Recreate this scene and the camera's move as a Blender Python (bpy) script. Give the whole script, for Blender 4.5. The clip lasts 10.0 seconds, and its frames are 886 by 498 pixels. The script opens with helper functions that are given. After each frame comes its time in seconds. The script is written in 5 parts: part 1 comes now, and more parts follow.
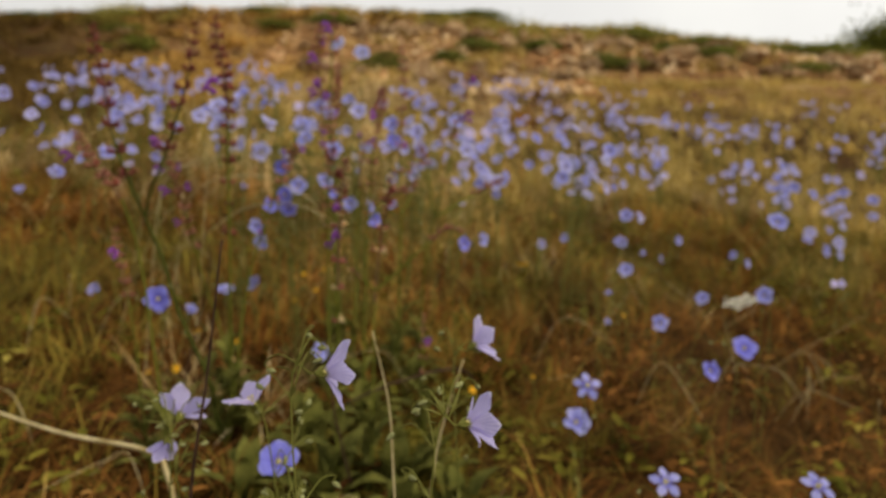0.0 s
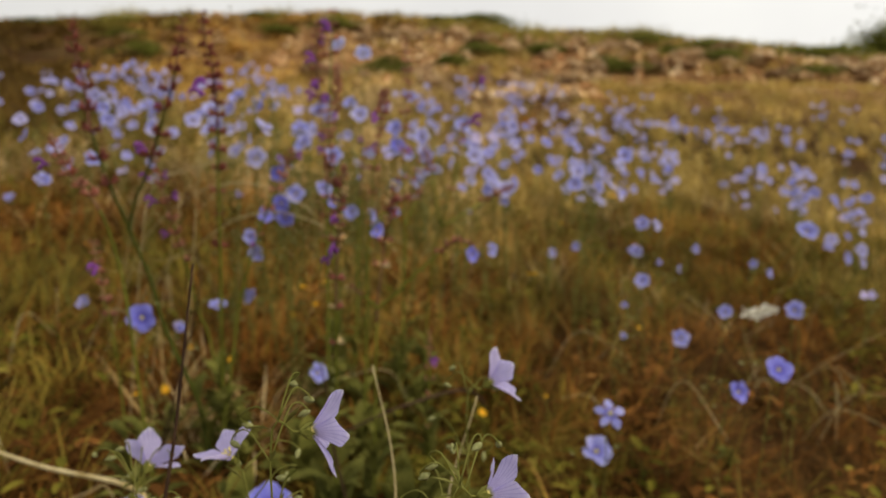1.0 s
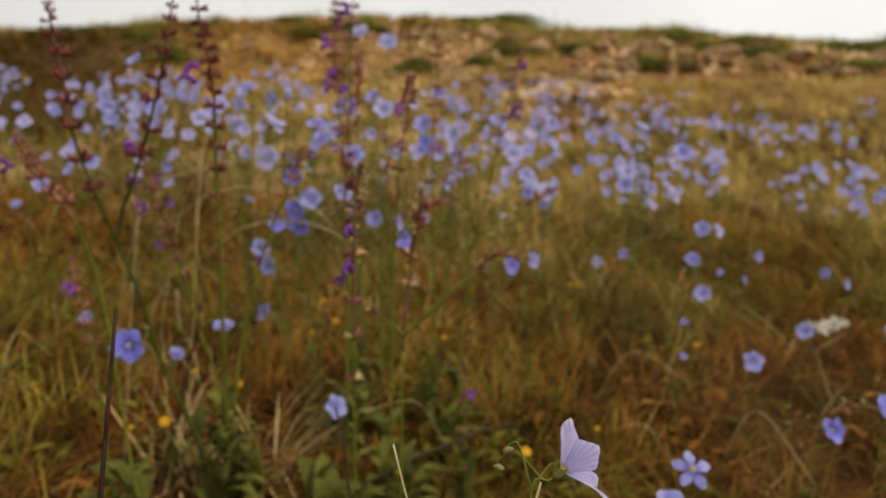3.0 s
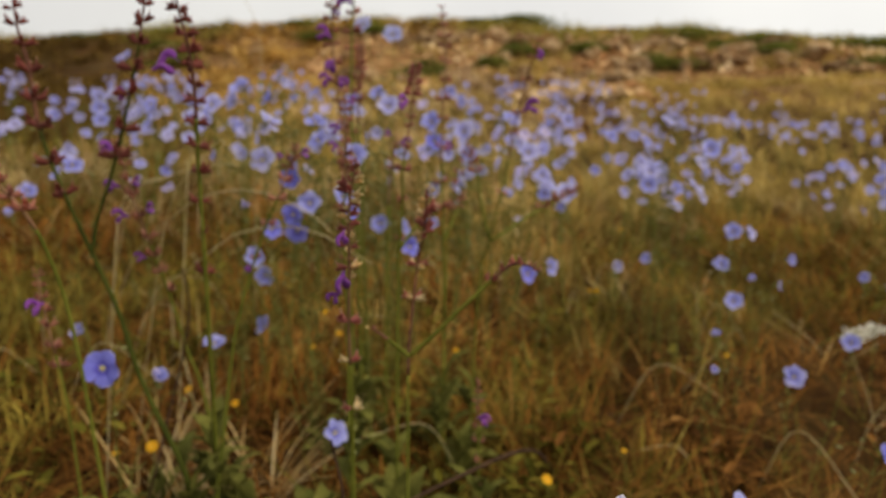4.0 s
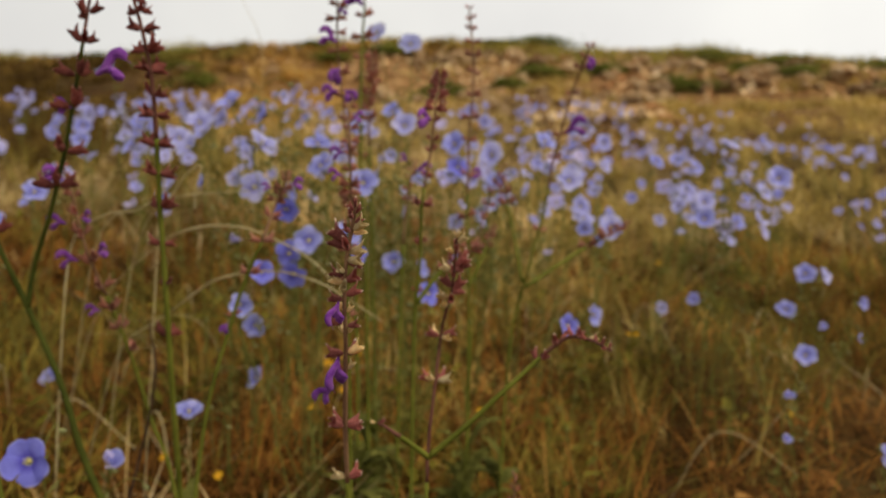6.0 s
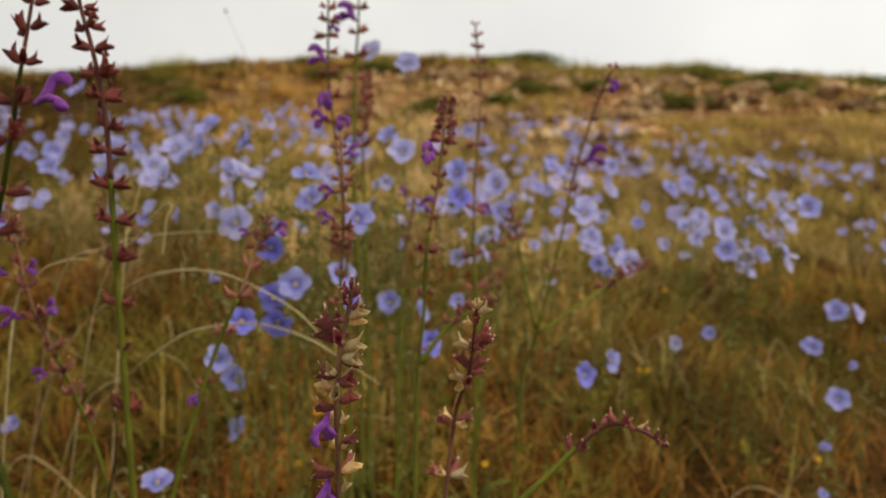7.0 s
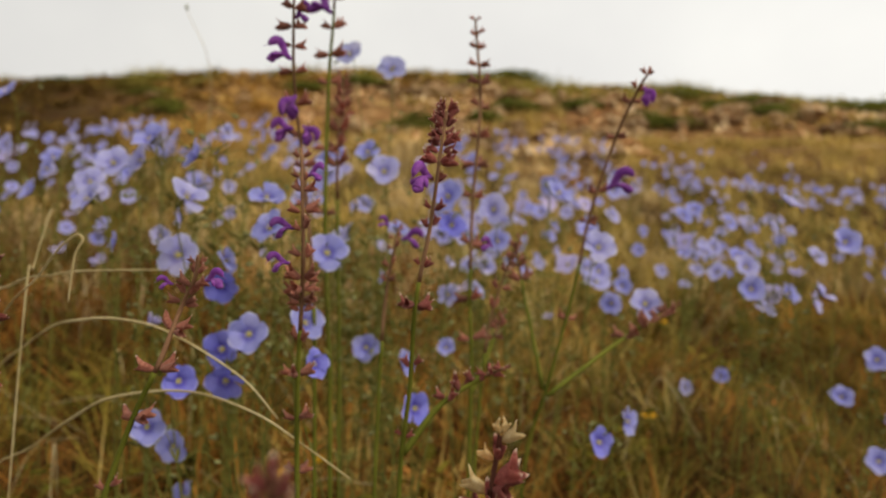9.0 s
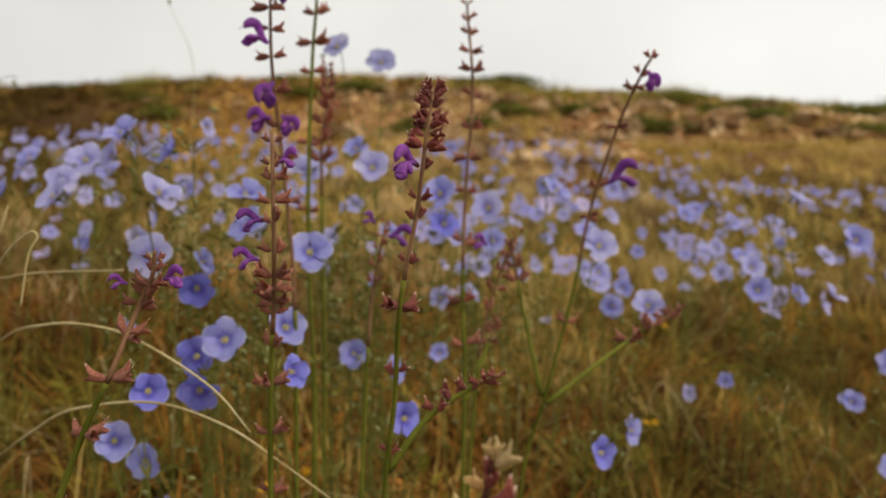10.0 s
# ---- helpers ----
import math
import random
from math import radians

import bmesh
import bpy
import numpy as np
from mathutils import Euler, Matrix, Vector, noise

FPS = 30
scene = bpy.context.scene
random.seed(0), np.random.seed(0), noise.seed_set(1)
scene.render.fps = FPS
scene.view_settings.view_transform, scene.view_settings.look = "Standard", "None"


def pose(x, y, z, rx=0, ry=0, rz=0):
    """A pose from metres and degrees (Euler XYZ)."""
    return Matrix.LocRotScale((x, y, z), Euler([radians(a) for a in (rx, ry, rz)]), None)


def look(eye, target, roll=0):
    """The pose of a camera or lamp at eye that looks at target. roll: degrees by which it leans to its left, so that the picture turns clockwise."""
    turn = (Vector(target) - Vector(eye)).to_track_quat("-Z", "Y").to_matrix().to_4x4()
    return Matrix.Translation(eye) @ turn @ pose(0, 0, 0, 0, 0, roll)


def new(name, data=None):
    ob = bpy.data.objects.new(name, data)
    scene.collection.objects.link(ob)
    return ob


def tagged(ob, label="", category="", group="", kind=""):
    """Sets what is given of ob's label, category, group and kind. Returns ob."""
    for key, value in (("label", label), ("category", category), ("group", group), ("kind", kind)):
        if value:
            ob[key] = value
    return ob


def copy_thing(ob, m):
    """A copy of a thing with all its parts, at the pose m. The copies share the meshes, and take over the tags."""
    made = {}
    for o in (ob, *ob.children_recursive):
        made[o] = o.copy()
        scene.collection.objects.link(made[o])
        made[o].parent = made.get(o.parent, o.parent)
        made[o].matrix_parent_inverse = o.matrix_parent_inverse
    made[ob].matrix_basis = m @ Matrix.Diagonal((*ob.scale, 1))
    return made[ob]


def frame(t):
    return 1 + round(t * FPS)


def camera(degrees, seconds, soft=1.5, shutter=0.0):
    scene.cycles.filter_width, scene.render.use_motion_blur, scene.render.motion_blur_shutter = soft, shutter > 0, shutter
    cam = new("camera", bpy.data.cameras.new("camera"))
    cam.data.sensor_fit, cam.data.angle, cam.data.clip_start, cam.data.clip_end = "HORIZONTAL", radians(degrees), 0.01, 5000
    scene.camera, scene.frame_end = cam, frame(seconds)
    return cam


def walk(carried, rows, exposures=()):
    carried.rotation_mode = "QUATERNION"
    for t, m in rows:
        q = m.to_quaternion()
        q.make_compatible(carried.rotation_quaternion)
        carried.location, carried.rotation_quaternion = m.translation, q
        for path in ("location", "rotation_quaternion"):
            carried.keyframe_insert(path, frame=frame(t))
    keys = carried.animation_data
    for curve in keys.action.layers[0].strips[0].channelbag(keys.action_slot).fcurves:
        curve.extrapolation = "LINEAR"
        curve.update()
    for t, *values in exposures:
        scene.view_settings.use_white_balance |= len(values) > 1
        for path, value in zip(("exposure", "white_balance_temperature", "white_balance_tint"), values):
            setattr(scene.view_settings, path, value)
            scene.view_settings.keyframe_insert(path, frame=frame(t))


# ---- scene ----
cam = camera(66.78, 10.0, soft=1.5)
PATH = [
    (0, (0.0816, -0.4687, 0.3861), (0.0555, 1.5191, 0.1673), 1.22),
    (0.5, (0.0809, -0.4343, 0.3865), (0.0545, 1.5544, 0.1757), 1.23),
    (1, (0.0763, -0.4036, 0.3894), (0.0382, 1.5854, 0.1836), 1.02),
    (1.5, (0.0716, -0.3735, 0.3910), (0.0281, 1.6166, 0.1977), 1.03),
    (2, (0.0672, -0.3453, 0.3915), (0.0060, 1.6445, 0.1995), 0.77),
    (2.5, (0.0654, -0.3125, 0.3900), (-0.0268, 1.6756, 0.1922), 0.54),
    (3, (0.0644, -0.2801, 0.3876), (-0.0584, 1.7063, 0.1894), 0.52),
    (4.5, (0.0595, -0.1731, 0.3856), (-0.1174, 1.8107, 0.2029), -0.03),
    (5, (0.0560, -0.1418, 0.3866), (-0.1452, 1.8405, 0.2138), 0.44),
    (5.5, (0.0488, -0.1085, 0.3910), (-0.1527, 1.8753, 0.2360), 0.44),
    (7, (0.0211, -0.0007, 0.4200), (-0.1532, 1.9898, 0.3345), 0.32),
    (7.5, (0.0146, 0.0281, 0.4268), (-0.1267, 2.0215, 0.3486), 0.19),
    (8, (0.0077, 0.0545, 0.4299), (-0.1014, 2.0502, 0.3586), 0.17),
    (8.5, (0.0042, 0.0811, 0.4323), (-0.1114, 2.0770, 0.3773), 0.71),
    (9, (0.0048, 0.1073, 0.4349), (-0.1129, 2.1035, 0.3958), 1.17),
    (9.5, (0.0058, 0.1244, 0.4308), (-0.1079, 2.1209, 0.3951), 0.93),
    (10, (0.0071, 0.1388, 0.4295), (-0.1010, 2.1358, 0.4078), 0.86),
]
walk(cam, [(t, look(eye, target, roll)) for t, eye, target, roll in PATH])

# shallow focus of the lens
cam.data.dof.use_dof = True
cam.data.dof.focus_distance = 0.235
cam.data.dof.aperture_fstop = 10.0

# ---- light: an overcast sky and a wide veiled sun ----
SUN_EL, SUN_AZ = radians(52), radians(115)
world = bpy.data.worlds.new("overcast_sky")
scene.world = world
world.use_nodes = True
wn, wl = world.node_tree.nodes, world.node_tree.links
sky = wn.new("ShaderNodeTexSky")
sky.sky_type, sky.sun_disc = "NISHITA", False
sky.sun_elevation, sky.sun_rotation = SUN_EL, SUN_AZ
sky.dust_density, sky.air_density = 4.0, 1.0
pale = wn.new("ShaderNodeHueSaturation")
pale.inputs["Saturation"].default_value = 0.10
cloud = wn.new("ShaderNodeMix")
cloud.data_type = "RGBA"
cloud.inputs["Factor"].default_value = 0.82
cloud.inputs["B"].default_value = (10.4, 10.2, 9.7, 1)
wl.new(sky.outputs["Color"], pale.inputs["Color"])
wl.new(pale.outputs["Color"], cloud.inputs["A"])
veil, bank_of_cloud, shade = wn.new("ShaderNodeTexNoise"), wn.new("ShaderNodeValToRGB"), wn.new("ShaderNodeMix")
veil.inputs["Scale"].default_value, veil.inputs["Detail"].default_value = 2.2, 5.0
place = wn.new("ShaderNodeTexCoord")
wl.new(place.outputs["Generated"], veil.inputs["Vector"])
bank_of_cloud.color_ramp.elements[0].color, bank_of_cloud.color_ramp.elements[0].position = (0.90, 0.90, 0.91, 1), 0.35
bank_of_cloud.color_ramp.elements[1].color, bank_of_cloud.color_ramp.elements[1].position = (1.03, 1.03, 1.02, 1), 0.65
shade.data_type, shade.blend_type = "RGBA", "MULTIPLY"
shade.inputs["Factor"].default_value = 1.0
wl.new(veil.outputs["Fac"], bank_of_cloud.inputs["Fac"])
wl.new(cloud.outputs["Result"], shade.inputs["A"])
wl.new(bank_of_cloud.outputs["Color"], shade.inputs["B"])
# the cloud is brighter on the side of the veiled sun
towards, side, glow = wn.new("ShaderNodeVectorMath"), wn.new("ShaderNodeMapRange"), wn.new("ShaderNodeMix")
towards.operation = "DOT_PRODUCT"
towards.inputs[1].default_value = (math.sin(SUN_AZ), math.cos(SUN_AZ), 0.0)
wl.new(place.outputs["Generated"], towards.inputs[0])
side.interpolation_type = "SMOOTHSTEP"
for key, value in (("From Min", -1.25), ("From Max", 0.1), ("To Min", 0.82), ("To Max", 1.05)):
    side.inputs[key].default_value = value
wl.new(towards.outputs["Value"], side.inputs["Value"])
glow.data_type, glow.blend_type = "RGBA", "MULTIPLY"
glow.inputs["Factor"].default_value = 1.0
wl.new(shade.outputs["Result"], glow.inputs["A"])
wl.new(side.outputs["Result"], glow.inputs["B"])
wl.new(glow.outputs["Result"], wn["Background"].inputs["Color"])
wn["Background"].inputs["Strength"].default_value = 0.10

sun = new("sun", bpy.data.lights.new("sun", "SUN"))
sun.data.energy, sun.data.angle, sun.data.color = 2.4, radians(12), (1.0, 0.91, 0.74)
sun_from = Vector((math.sin(SUN_AZ) * math.cos(SUN_EL), math.cos(SUN_AZ) * math.cos(SUN_EL), math.sin(SUN_EL)))
sun.matrix_world = look(sun_from * 20, (0, 0, 0))


# ---- materials ----
def material(name, build, rough=0.7, bump=0.0, bump_scale=200.0, sheer=0.0, gloss=0.05, fuzz=0.0):
    """A procedural material: build(nodes, link) returns the colour socket; sheer lets light through thin parts."""
    m = bpy.data.materials.new(name)
    m.use_nodes = True
    n, link = m.node_tree.nodes, m.node_tree.links.new
    bsdf, out = n["Principled BSDF"], n["Material Output"]
    bsdf.inputs["Roughness"].default_value = rough
    bsdf.inputs["Specular IOR Level"].default_value = gloss
    if fuzz:
        bsdf.inputs["Sheen Weight"].default_value, bsdf.inputs["Sheen Roughness"].default_value = fuzz, 0.35
        bsdf.inputs["Sheen Tint"].default_value = (1.0, 0.88, 0.78, 1)
    col = build(n, link)
    link(col, bsdf.inputs["Base Color"])
    if bump:
        tex, bp = n.new("ShaderNodeTexNoise"), n.new("ShaderNodeBump")
        tex.inputs["Scale"].default_value, tex.inputs["Detail"].default_value = bump_scale, 6
        bp.inputs["Strength"].default_value, bp.inputs["Distance"].default_value = bump, 1.0 / bump_scale
        link(tex.outputs["Fac"], bp.inputs["Height"])
        link(bp.outputs["Normal"], bsdf.inputs["Normal"])
    if sheer:
        tr, mix = n.new("ShaderNodeBsdfTranslucent"), n.new("ShaderNodeMixShader")
        mix.inputs["Fac"].default_value = sheer
        link(col, tr.inputs["Color"])
        link(bsdf.outputs["BSDF"], mix.inputs[1])
        link(tr.outputs["BSDF"], mix.inputs[2])
        link(mix.outputs["Shader"], out.inputs["Surface"])
    return m


def ramp(n, link, fac, stops):
    r = n.new("ShaderNodeValToRGB")
    e = r.color_ramp.elements
    while len(e) < len(stops):
        e.new(0.5)
    for k, (p, c) in zip(e, stops):
        k.position, k.color = p, (*c, 1)
    link(fac, r.inputs["Fac"])
    return r.outputs["Color"]


def noise_of(n, link, scale, detail=5.0, coords="Object", shift=(0, 0, 0)):
    tc, tex, moved = n.new("ShaderNodeTexCoord"), n.new("ShaderNodeTexNoise"), n.new("ShaderNodeVectorMath")
    tex.inputs["Scale"].default_value, tex.inputs["Detail"].default_value = scale, detail
    moved.inputs[1].default_value = shift
    link(tc.outputs[coords], moved.inputs[0])
    link(moved.outputs["Vector"], tex.inputs["Vector"])
    return tex.outputs["Fac"]


def blend(n, link, a, b, fac, kind="MIX"):
    m = n.new("ShaderNodeMix")
    m.data_type, m.blend_type = "RGBA", kind
    for sock, v in (("A", a), ("B", b)):
        if isinstance(v, tuple):
            m.inputs[sock].default_value = (*v, 1)
        else:
            link(v, m.inputs[sock])
    if isinstance(fac, float):
        m.inputs["Factor"].default_value = fac
    else:
        link(fac, m.inputs["Factor"])
    return m.outputs["Result"]


def island(n):
    return n.new("ShaderNodeNewGeometry").outputs["Random Per Island"]


def own(n):
    return n.new("ShaderNodeObjectInfo").outputs["Random"]


def mottled(stops, fine=None, scale=60.0, fine_scale=300.0, pick=None):
    """Colours by a broad noise, toned by a fine one, and a shift from piece to piece."""
    def build(n, link):
        base = ramp(n, link, noise_of(n, link, scale), stops)
        if pick:
            tone = ramp(n, link, pick(n), [(0, (0.72, 0.72, 0.72)), (1, (1.25, 1.2, 1.15))])
            base = blend(n, link, base, tone, 1.0, "MULTIPLY")
        if fine:
            grain = ramp(n, link, noise_of(n, link, fine_scale), [(0.3, (fine, fine, fine)), (0.7, (1, 1, 1))])
            base = blend(n, link, base, grain, 1.0, "MULTIPLY")
        return base
    return build


def blades(stops, scale=7.0):
    """Each blade has its own shade, about the shade of its patch of ground."""
    def build(n, link):
        ground_patch = ramp(n, link, noise_of(n, link, scale, 3.0), [(0.30, (0, 0, 0)), (0.70, (1, 1, 1))])
        one = blend(n, link, ground_patch, (0.5, 0.5, 0.5), 0.15)
        shade_of = n.new("ShaderNodeMix")
        shade_of.data_type = "RGBA"
        shade_of.inputs["Factor"].default_value = 0.55
        link(one, shade_of.inputs["A"])
        link(island(n), shade_of.inputs["B"])
        blade = ramp(n, link, shade_of.outputs["Result"], stops)
        broad = ramp(n, link, noise_of(n, link, 2.3, 4.0, shift=(3.7, 1.9, 0.6)), [(0.34, (0.66, 0.64, 0.60)), (0.50, (1.0, 1.0, 1.0)), (0.66, (1.26, 1.20, 1.12))])
        return blend(n, link, blade, broad, 1.0, "MULTIPLY")
    return build


def petal_paint(tip, heart, rim):
    """Yellow at the heart, a darker ring, then the petal's blue and a paler rim; veins run outwards; each petal differs a little."""
    def build(n, link):
        tc, sep, flat = n.new("ShaderNodeTexCoord"), n.new("ShaderNodeSeparateXYZ"), n.new("ShaderNodeVectorMath")
        link(tc.outputs["Object"], sep.inputs["Vector"])
        flat.operation = "MULTIPLY"
        flat.inputs[1].default_value = (1, 1, 0)
        link(tc.outputs["Object"], flat.inputs[0])
        out = n.new("ShaderNodeVectorMath")
        out.operation = "LENGTH"
        link(flat.outputs["Vector"], out.inputs[0])
        body = ramp(n, link, out.outputs["Value"], [(0.0, (0.60, 0.56, 0.20)), (0.12, (0.50, 0.48, 0.32)), (0.20, heart), (0.30, heart), (0.52, tip), (0.88, tip), (1.0, rim)])
        tone = ramp(n, link, own(n), [(0, (0.86, 0.86, 0.92)), (0.6, (1, 1, 1)), (1, (1.22, 1.18, 1.06))])
        body = blend(n, link, body, tone, 1.0, "MULTIPLY")
        ang = n.new("ShaderNodeMath")
        ang.operation = "ARCTAN2"
        link(sep.outputs["Y"], ang.inputs[0])
        link(sep.outputs["X"], ang.inputs[1])
        wave, mul = n.new("ShaderNodeMath"), n.new("ShaderNodeMath")
        wave.operation, mul.operation = "SINE", "MULTIPLY"
        mul.inputs[1].default_value = 46.0
        link(ang.outputs[0], mul.inputs[0])
        link(mul.outputs[0], wave.inputs[0])
        vein = ramp(n, link, wave.outputs[0], [(0.0, (1, 1, 1)), (0.5, (1, 1, 1)), (1.0, (0.74, 0.72, 0.88))])
        body = blend(n, link, body, vein, 1.0, "MULTIPLY")
        grain = ramp(n, link, noise_of(n, link, 5.0), [(0.3, (0.84, 0.84, 0.90)), (0.7, (1, 1, 1))])
        return blend(n, link, body, grain, 1.0, "MULTIPLY")
    return build


def calyx_paint(stops, rim, start=0.97):
    """Mottled red-brown with a dry pale edge at the mouth."""
    def build(n, link):
        base = mottled(stops, 0.6, 5.0, 24.0, own)(n, link)
        tc, sep = n.new("ShaderNodeTexCoord"), n.new("ShaderNodeSeparateXYZ")
        link(tc.outputs["Object"], sep.inputs["Vector"])
        reach = n.new("ShaderNodeMath")
        reach.operation, reach.inputs[1].default_value = "DIVIDE", 1.12
        link(sep.outputs["X"], reach.inputs[0])
        edge = ramp(n, link, reach.outputs[0], [(0.0, (0, 0, 0)), (start, (0, 0, 0)), (1.0, (0.85, 0.85, 0.85))])
        return blend(n, link, base, rim, edge)
    return build


def earth(n, link):
    """Dark brown earth in the meadow, paler and stonier on the bank."""
    low = mottled([(0.2, (0.018, 0.008, 0.003)), (0.45, (0.056, 0.024, 0.006)), (0.6, (0.062, 0.038, 0.009)), (0.8, (0.12, 0.062, 0.018))], 0.4, 2.6, 70.0)(n, link)
    high = mottled([(0.25, (0.10, 0.042, 0.016)), (0.5, (0.27, 0.135, 0.048)), (0.75, (0.46, 0.29, 0.13))], 0.4, 3.1, 14.0)(n, link)
    tc, sep = n.new("ShaderNodeTexCoord"), n.new("ShaderNodeSeparateXYZ")
    link(tc.outputs["Object"], sep.inputs["Vector"])
    scaled = n.new("ShaderNodeMath")
    scaled.operation, scaled.inputs[1].default_value = "DIVIDE", 10.0
    east, west, shift = n.new("ShaderNodeMath"), n.new("ShaderNodeMath"), n.new("ShaderNodeMath")
    east.operation, east.inputs[1].default_value = "ADD", 1.5
    west.operation, west.inputs[1].default_value = "MINIMUM", 0.0
    shift.operation = "ADD"
    link(sep.outputs["X"], east.inputs[0])
    link(east.outputs[0], west.inputs[0])
    link(west.outputs[0], shift.inputs[0])
    link(sep.outputs["Y"], shift.inputs[1])
    link(shift.outputs[0], scaled.inputs[0])
    up = ramp(n, link, scaled.outputs[0], [(0.45, (0, 0, 0)), (0.70, (1, 1, 1))])
    return blend(n, link, low, high, up)


SOIL = material("soil", earth, 0.95, 0.8, 60.0)
DRY = material("dry_grass", blades([(0.0, (0.036, 0.014, 0.003)), (0.4, (0.168, 0.067, 0.011)), (0.75, (0.385, 0.17, 0.032)), (0.93, (0.58, 0.36, 0.11)), (1.0, (0.78, 0.60, 0.32))]), 0.75, sheer=0.25)
GOLD = material("golden_grass", blades([(0.0, (0.15, 0.090, 0.030)), (0.5, (0.55, 0.375, 0.148)), (1.0, (0.80, 0.66, 0.40))]), 0.75, sheer=0.25)
DEAD = material("dead_grass", blades([(0.0, (0.026, 0.011, 0.004)), (0.5, (0.12, 0.050, 0.011)), (0.85, (0.26, 0.114, 0.027)), (0.96, (0.42, 0.25, 0.075)), (1.0, (0.62, 0.46, 0.22))]), 0.85, sheer=0.15)
LITTER = material("dark_litter", blades([(0.0, (0.016, 0.007, 0.002)), (0.5, (0.054, 0.025, 0.006)), (0.9, (0.130, 0.062, 0.016)), (1.0, (0.30, 0.18, 0.06))]), 0.9, sheer=0.1)
SLOPE = material("slope_grass", blades([(0.0, (0.19, 0.105, 0.024)), (0.5, (0.46, 0.265, 0.062)), (1.0, (0.72, 0.50, 0.17))]), 0.8, sheer=0.2)
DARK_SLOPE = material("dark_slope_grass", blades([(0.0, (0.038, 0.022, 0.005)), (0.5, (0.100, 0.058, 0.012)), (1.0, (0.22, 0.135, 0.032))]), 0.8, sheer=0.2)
GREEN = material("green_grass", blades([(0.0, (0.034, 0.034, 0.005)), (0.4, (0.134, 0.108, 0.016)), (0.75, (0.33, 0.238, 0.037)), (1.0, (0.62, 0.48, 0.13))]), 0.6, sheer=0.3)
DEEP_GREEN = material("deep_green_grass", blades([(0.0, (0.034, 0.031, 0.005)), (0.4, (0.105, 0.084, 0.013)), (0.75, (0.225, 0.165, 0.027)), (1.0, (0.43, 0.32, 0.08))]), 0.6, sheer=0.3)
OLIVE = material("olive_grass", blades([(0.0, (0.085, 0.066, 0.016)), (0.5, (0.41, 0.28, 0.067)), (1.0, (0.72, 0.55, 0.21))]), 0.7, sheer=0.3)
CREST = material("crest_grass", blades([(0.0, (0.13, 0.115, 0.024)), (0.5, (0.30, 0.25, 0.052)), (1.0, (0.54, 0.44, 0.13))]), 0.7, sheer=0.3)
STRAW = material("straw", mottled([(0.3, (0.36, 0.27, 0.11)), (0.7, (0.66, 0.55, 0.30))], 0.7, 30.0, 400.0), 0.6)
PETAL = material("flax_petal", petal_paint((0.41, 0.42, 0.82), (0.23, 0.22, 0.66), (0.72, 0.73, 0.94)), 0.55, 0.15, 300.0, 0.48)
LILAC_PETAL = material("lilac_flax_petal", petal_paint((0.56, 0.55, 0.88), (0.34, 0.32, 0.70), (0.84, 0.84, 0.96)), 0.55, 0.15, 300.0, 0.50)
DEEP_PETAL = material("deep_flax_petal", petal_paint((0.25, 0.25, 0.73), (0.15, 0.13, 0.57), (0.46, 0.46, 0.86)), 0.55, 0.15, 300.0, 0.36)
PALE_PETAL = material("pale_flax_petal", petal_paint((0.66, 0.60, 0.92), (0.60, 0.53, 0.86), (0.86, 0.82, 0.97)), 0.55, 0.15, 300.0, 0.55)
# lighter petal for blossoms before the sky; the skylight through them is painted in
SKYLIT_PETAL = material("skylit_flax_petal", petal_paint((0.58, 0.60, 0.92), (0.42, 0.42, 0.80), (0.84, 0.85, 0.97)), 0.55, 0.15, 300.0, 0.60)
HEART = material("flower_heart", mottled([(0.3, (0.50, 0.40, 0.10)), (0.7, (0.66, 0.58, 0.24))], None, 400.0), 0.7)
FLAX_STEM = material("flax_stem", mottled([(0.3, (0.11, 0.115, 0.02)), (0.7, (0.20, 0.19, 0.045))], 0.8, 40.0), 0.6)
FLAX_BUD = material("flax_bud", mottled([(0.3, (0.17, 0.18, 0.06)), (0.7, (0.30, 0.29, 0.13))], 0.8, 3.0, 14.0), 0.6)
FLAX_LEAF = material("flax_leaf", blades([(0.0, (0.12, 0.13, 0.032)), (1.0, (0.30, 0.28, 0.08))]), 0.6, sheer=0.25)
HERB = material("herb_leaf", blades([(0.0, (0.042, 0.045, 0.006)), (0.5, (0.13, 0.115, 0.013)), (0.85, (0.25, 0.20, 0.032)), (1.0, (0.40, 0.32, 0.07))]), 0.7, sheer=0.25)
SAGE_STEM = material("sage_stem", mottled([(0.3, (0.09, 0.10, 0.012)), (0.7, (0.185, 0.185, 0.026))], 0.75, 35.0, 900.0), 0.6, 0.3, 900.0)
# the sage stem green again, with shade among the grass put into the colour
SHADED_SAGE_STEM = material("shaded_sage_stem", mottled([(0.3, (0.035, 0.045, 0.007)), (0.7, (0.085, 0.09, 0.014))], 0.75, 35.0, 900.0), 0.6, 0.3, 900.0)
SAGE_TOP = material("sage_upper_stem", mottled([(0.3, (0.17, 0.085, 0.048)), (0.7, (0.33, 0.18, 0.095))], 0.75, 60.0, 900.0), 0.65, 0.3, 900.0)
DARK_SAGE_TOP = material("dark_sage_upper_stem", mottled([(0.3, (0.105, 0.040, 0.030)), (0.7, (0.20, 0.085, 0.056))], 0.75, 60.0, 900.0), 0.65, 0.3, 900.0)
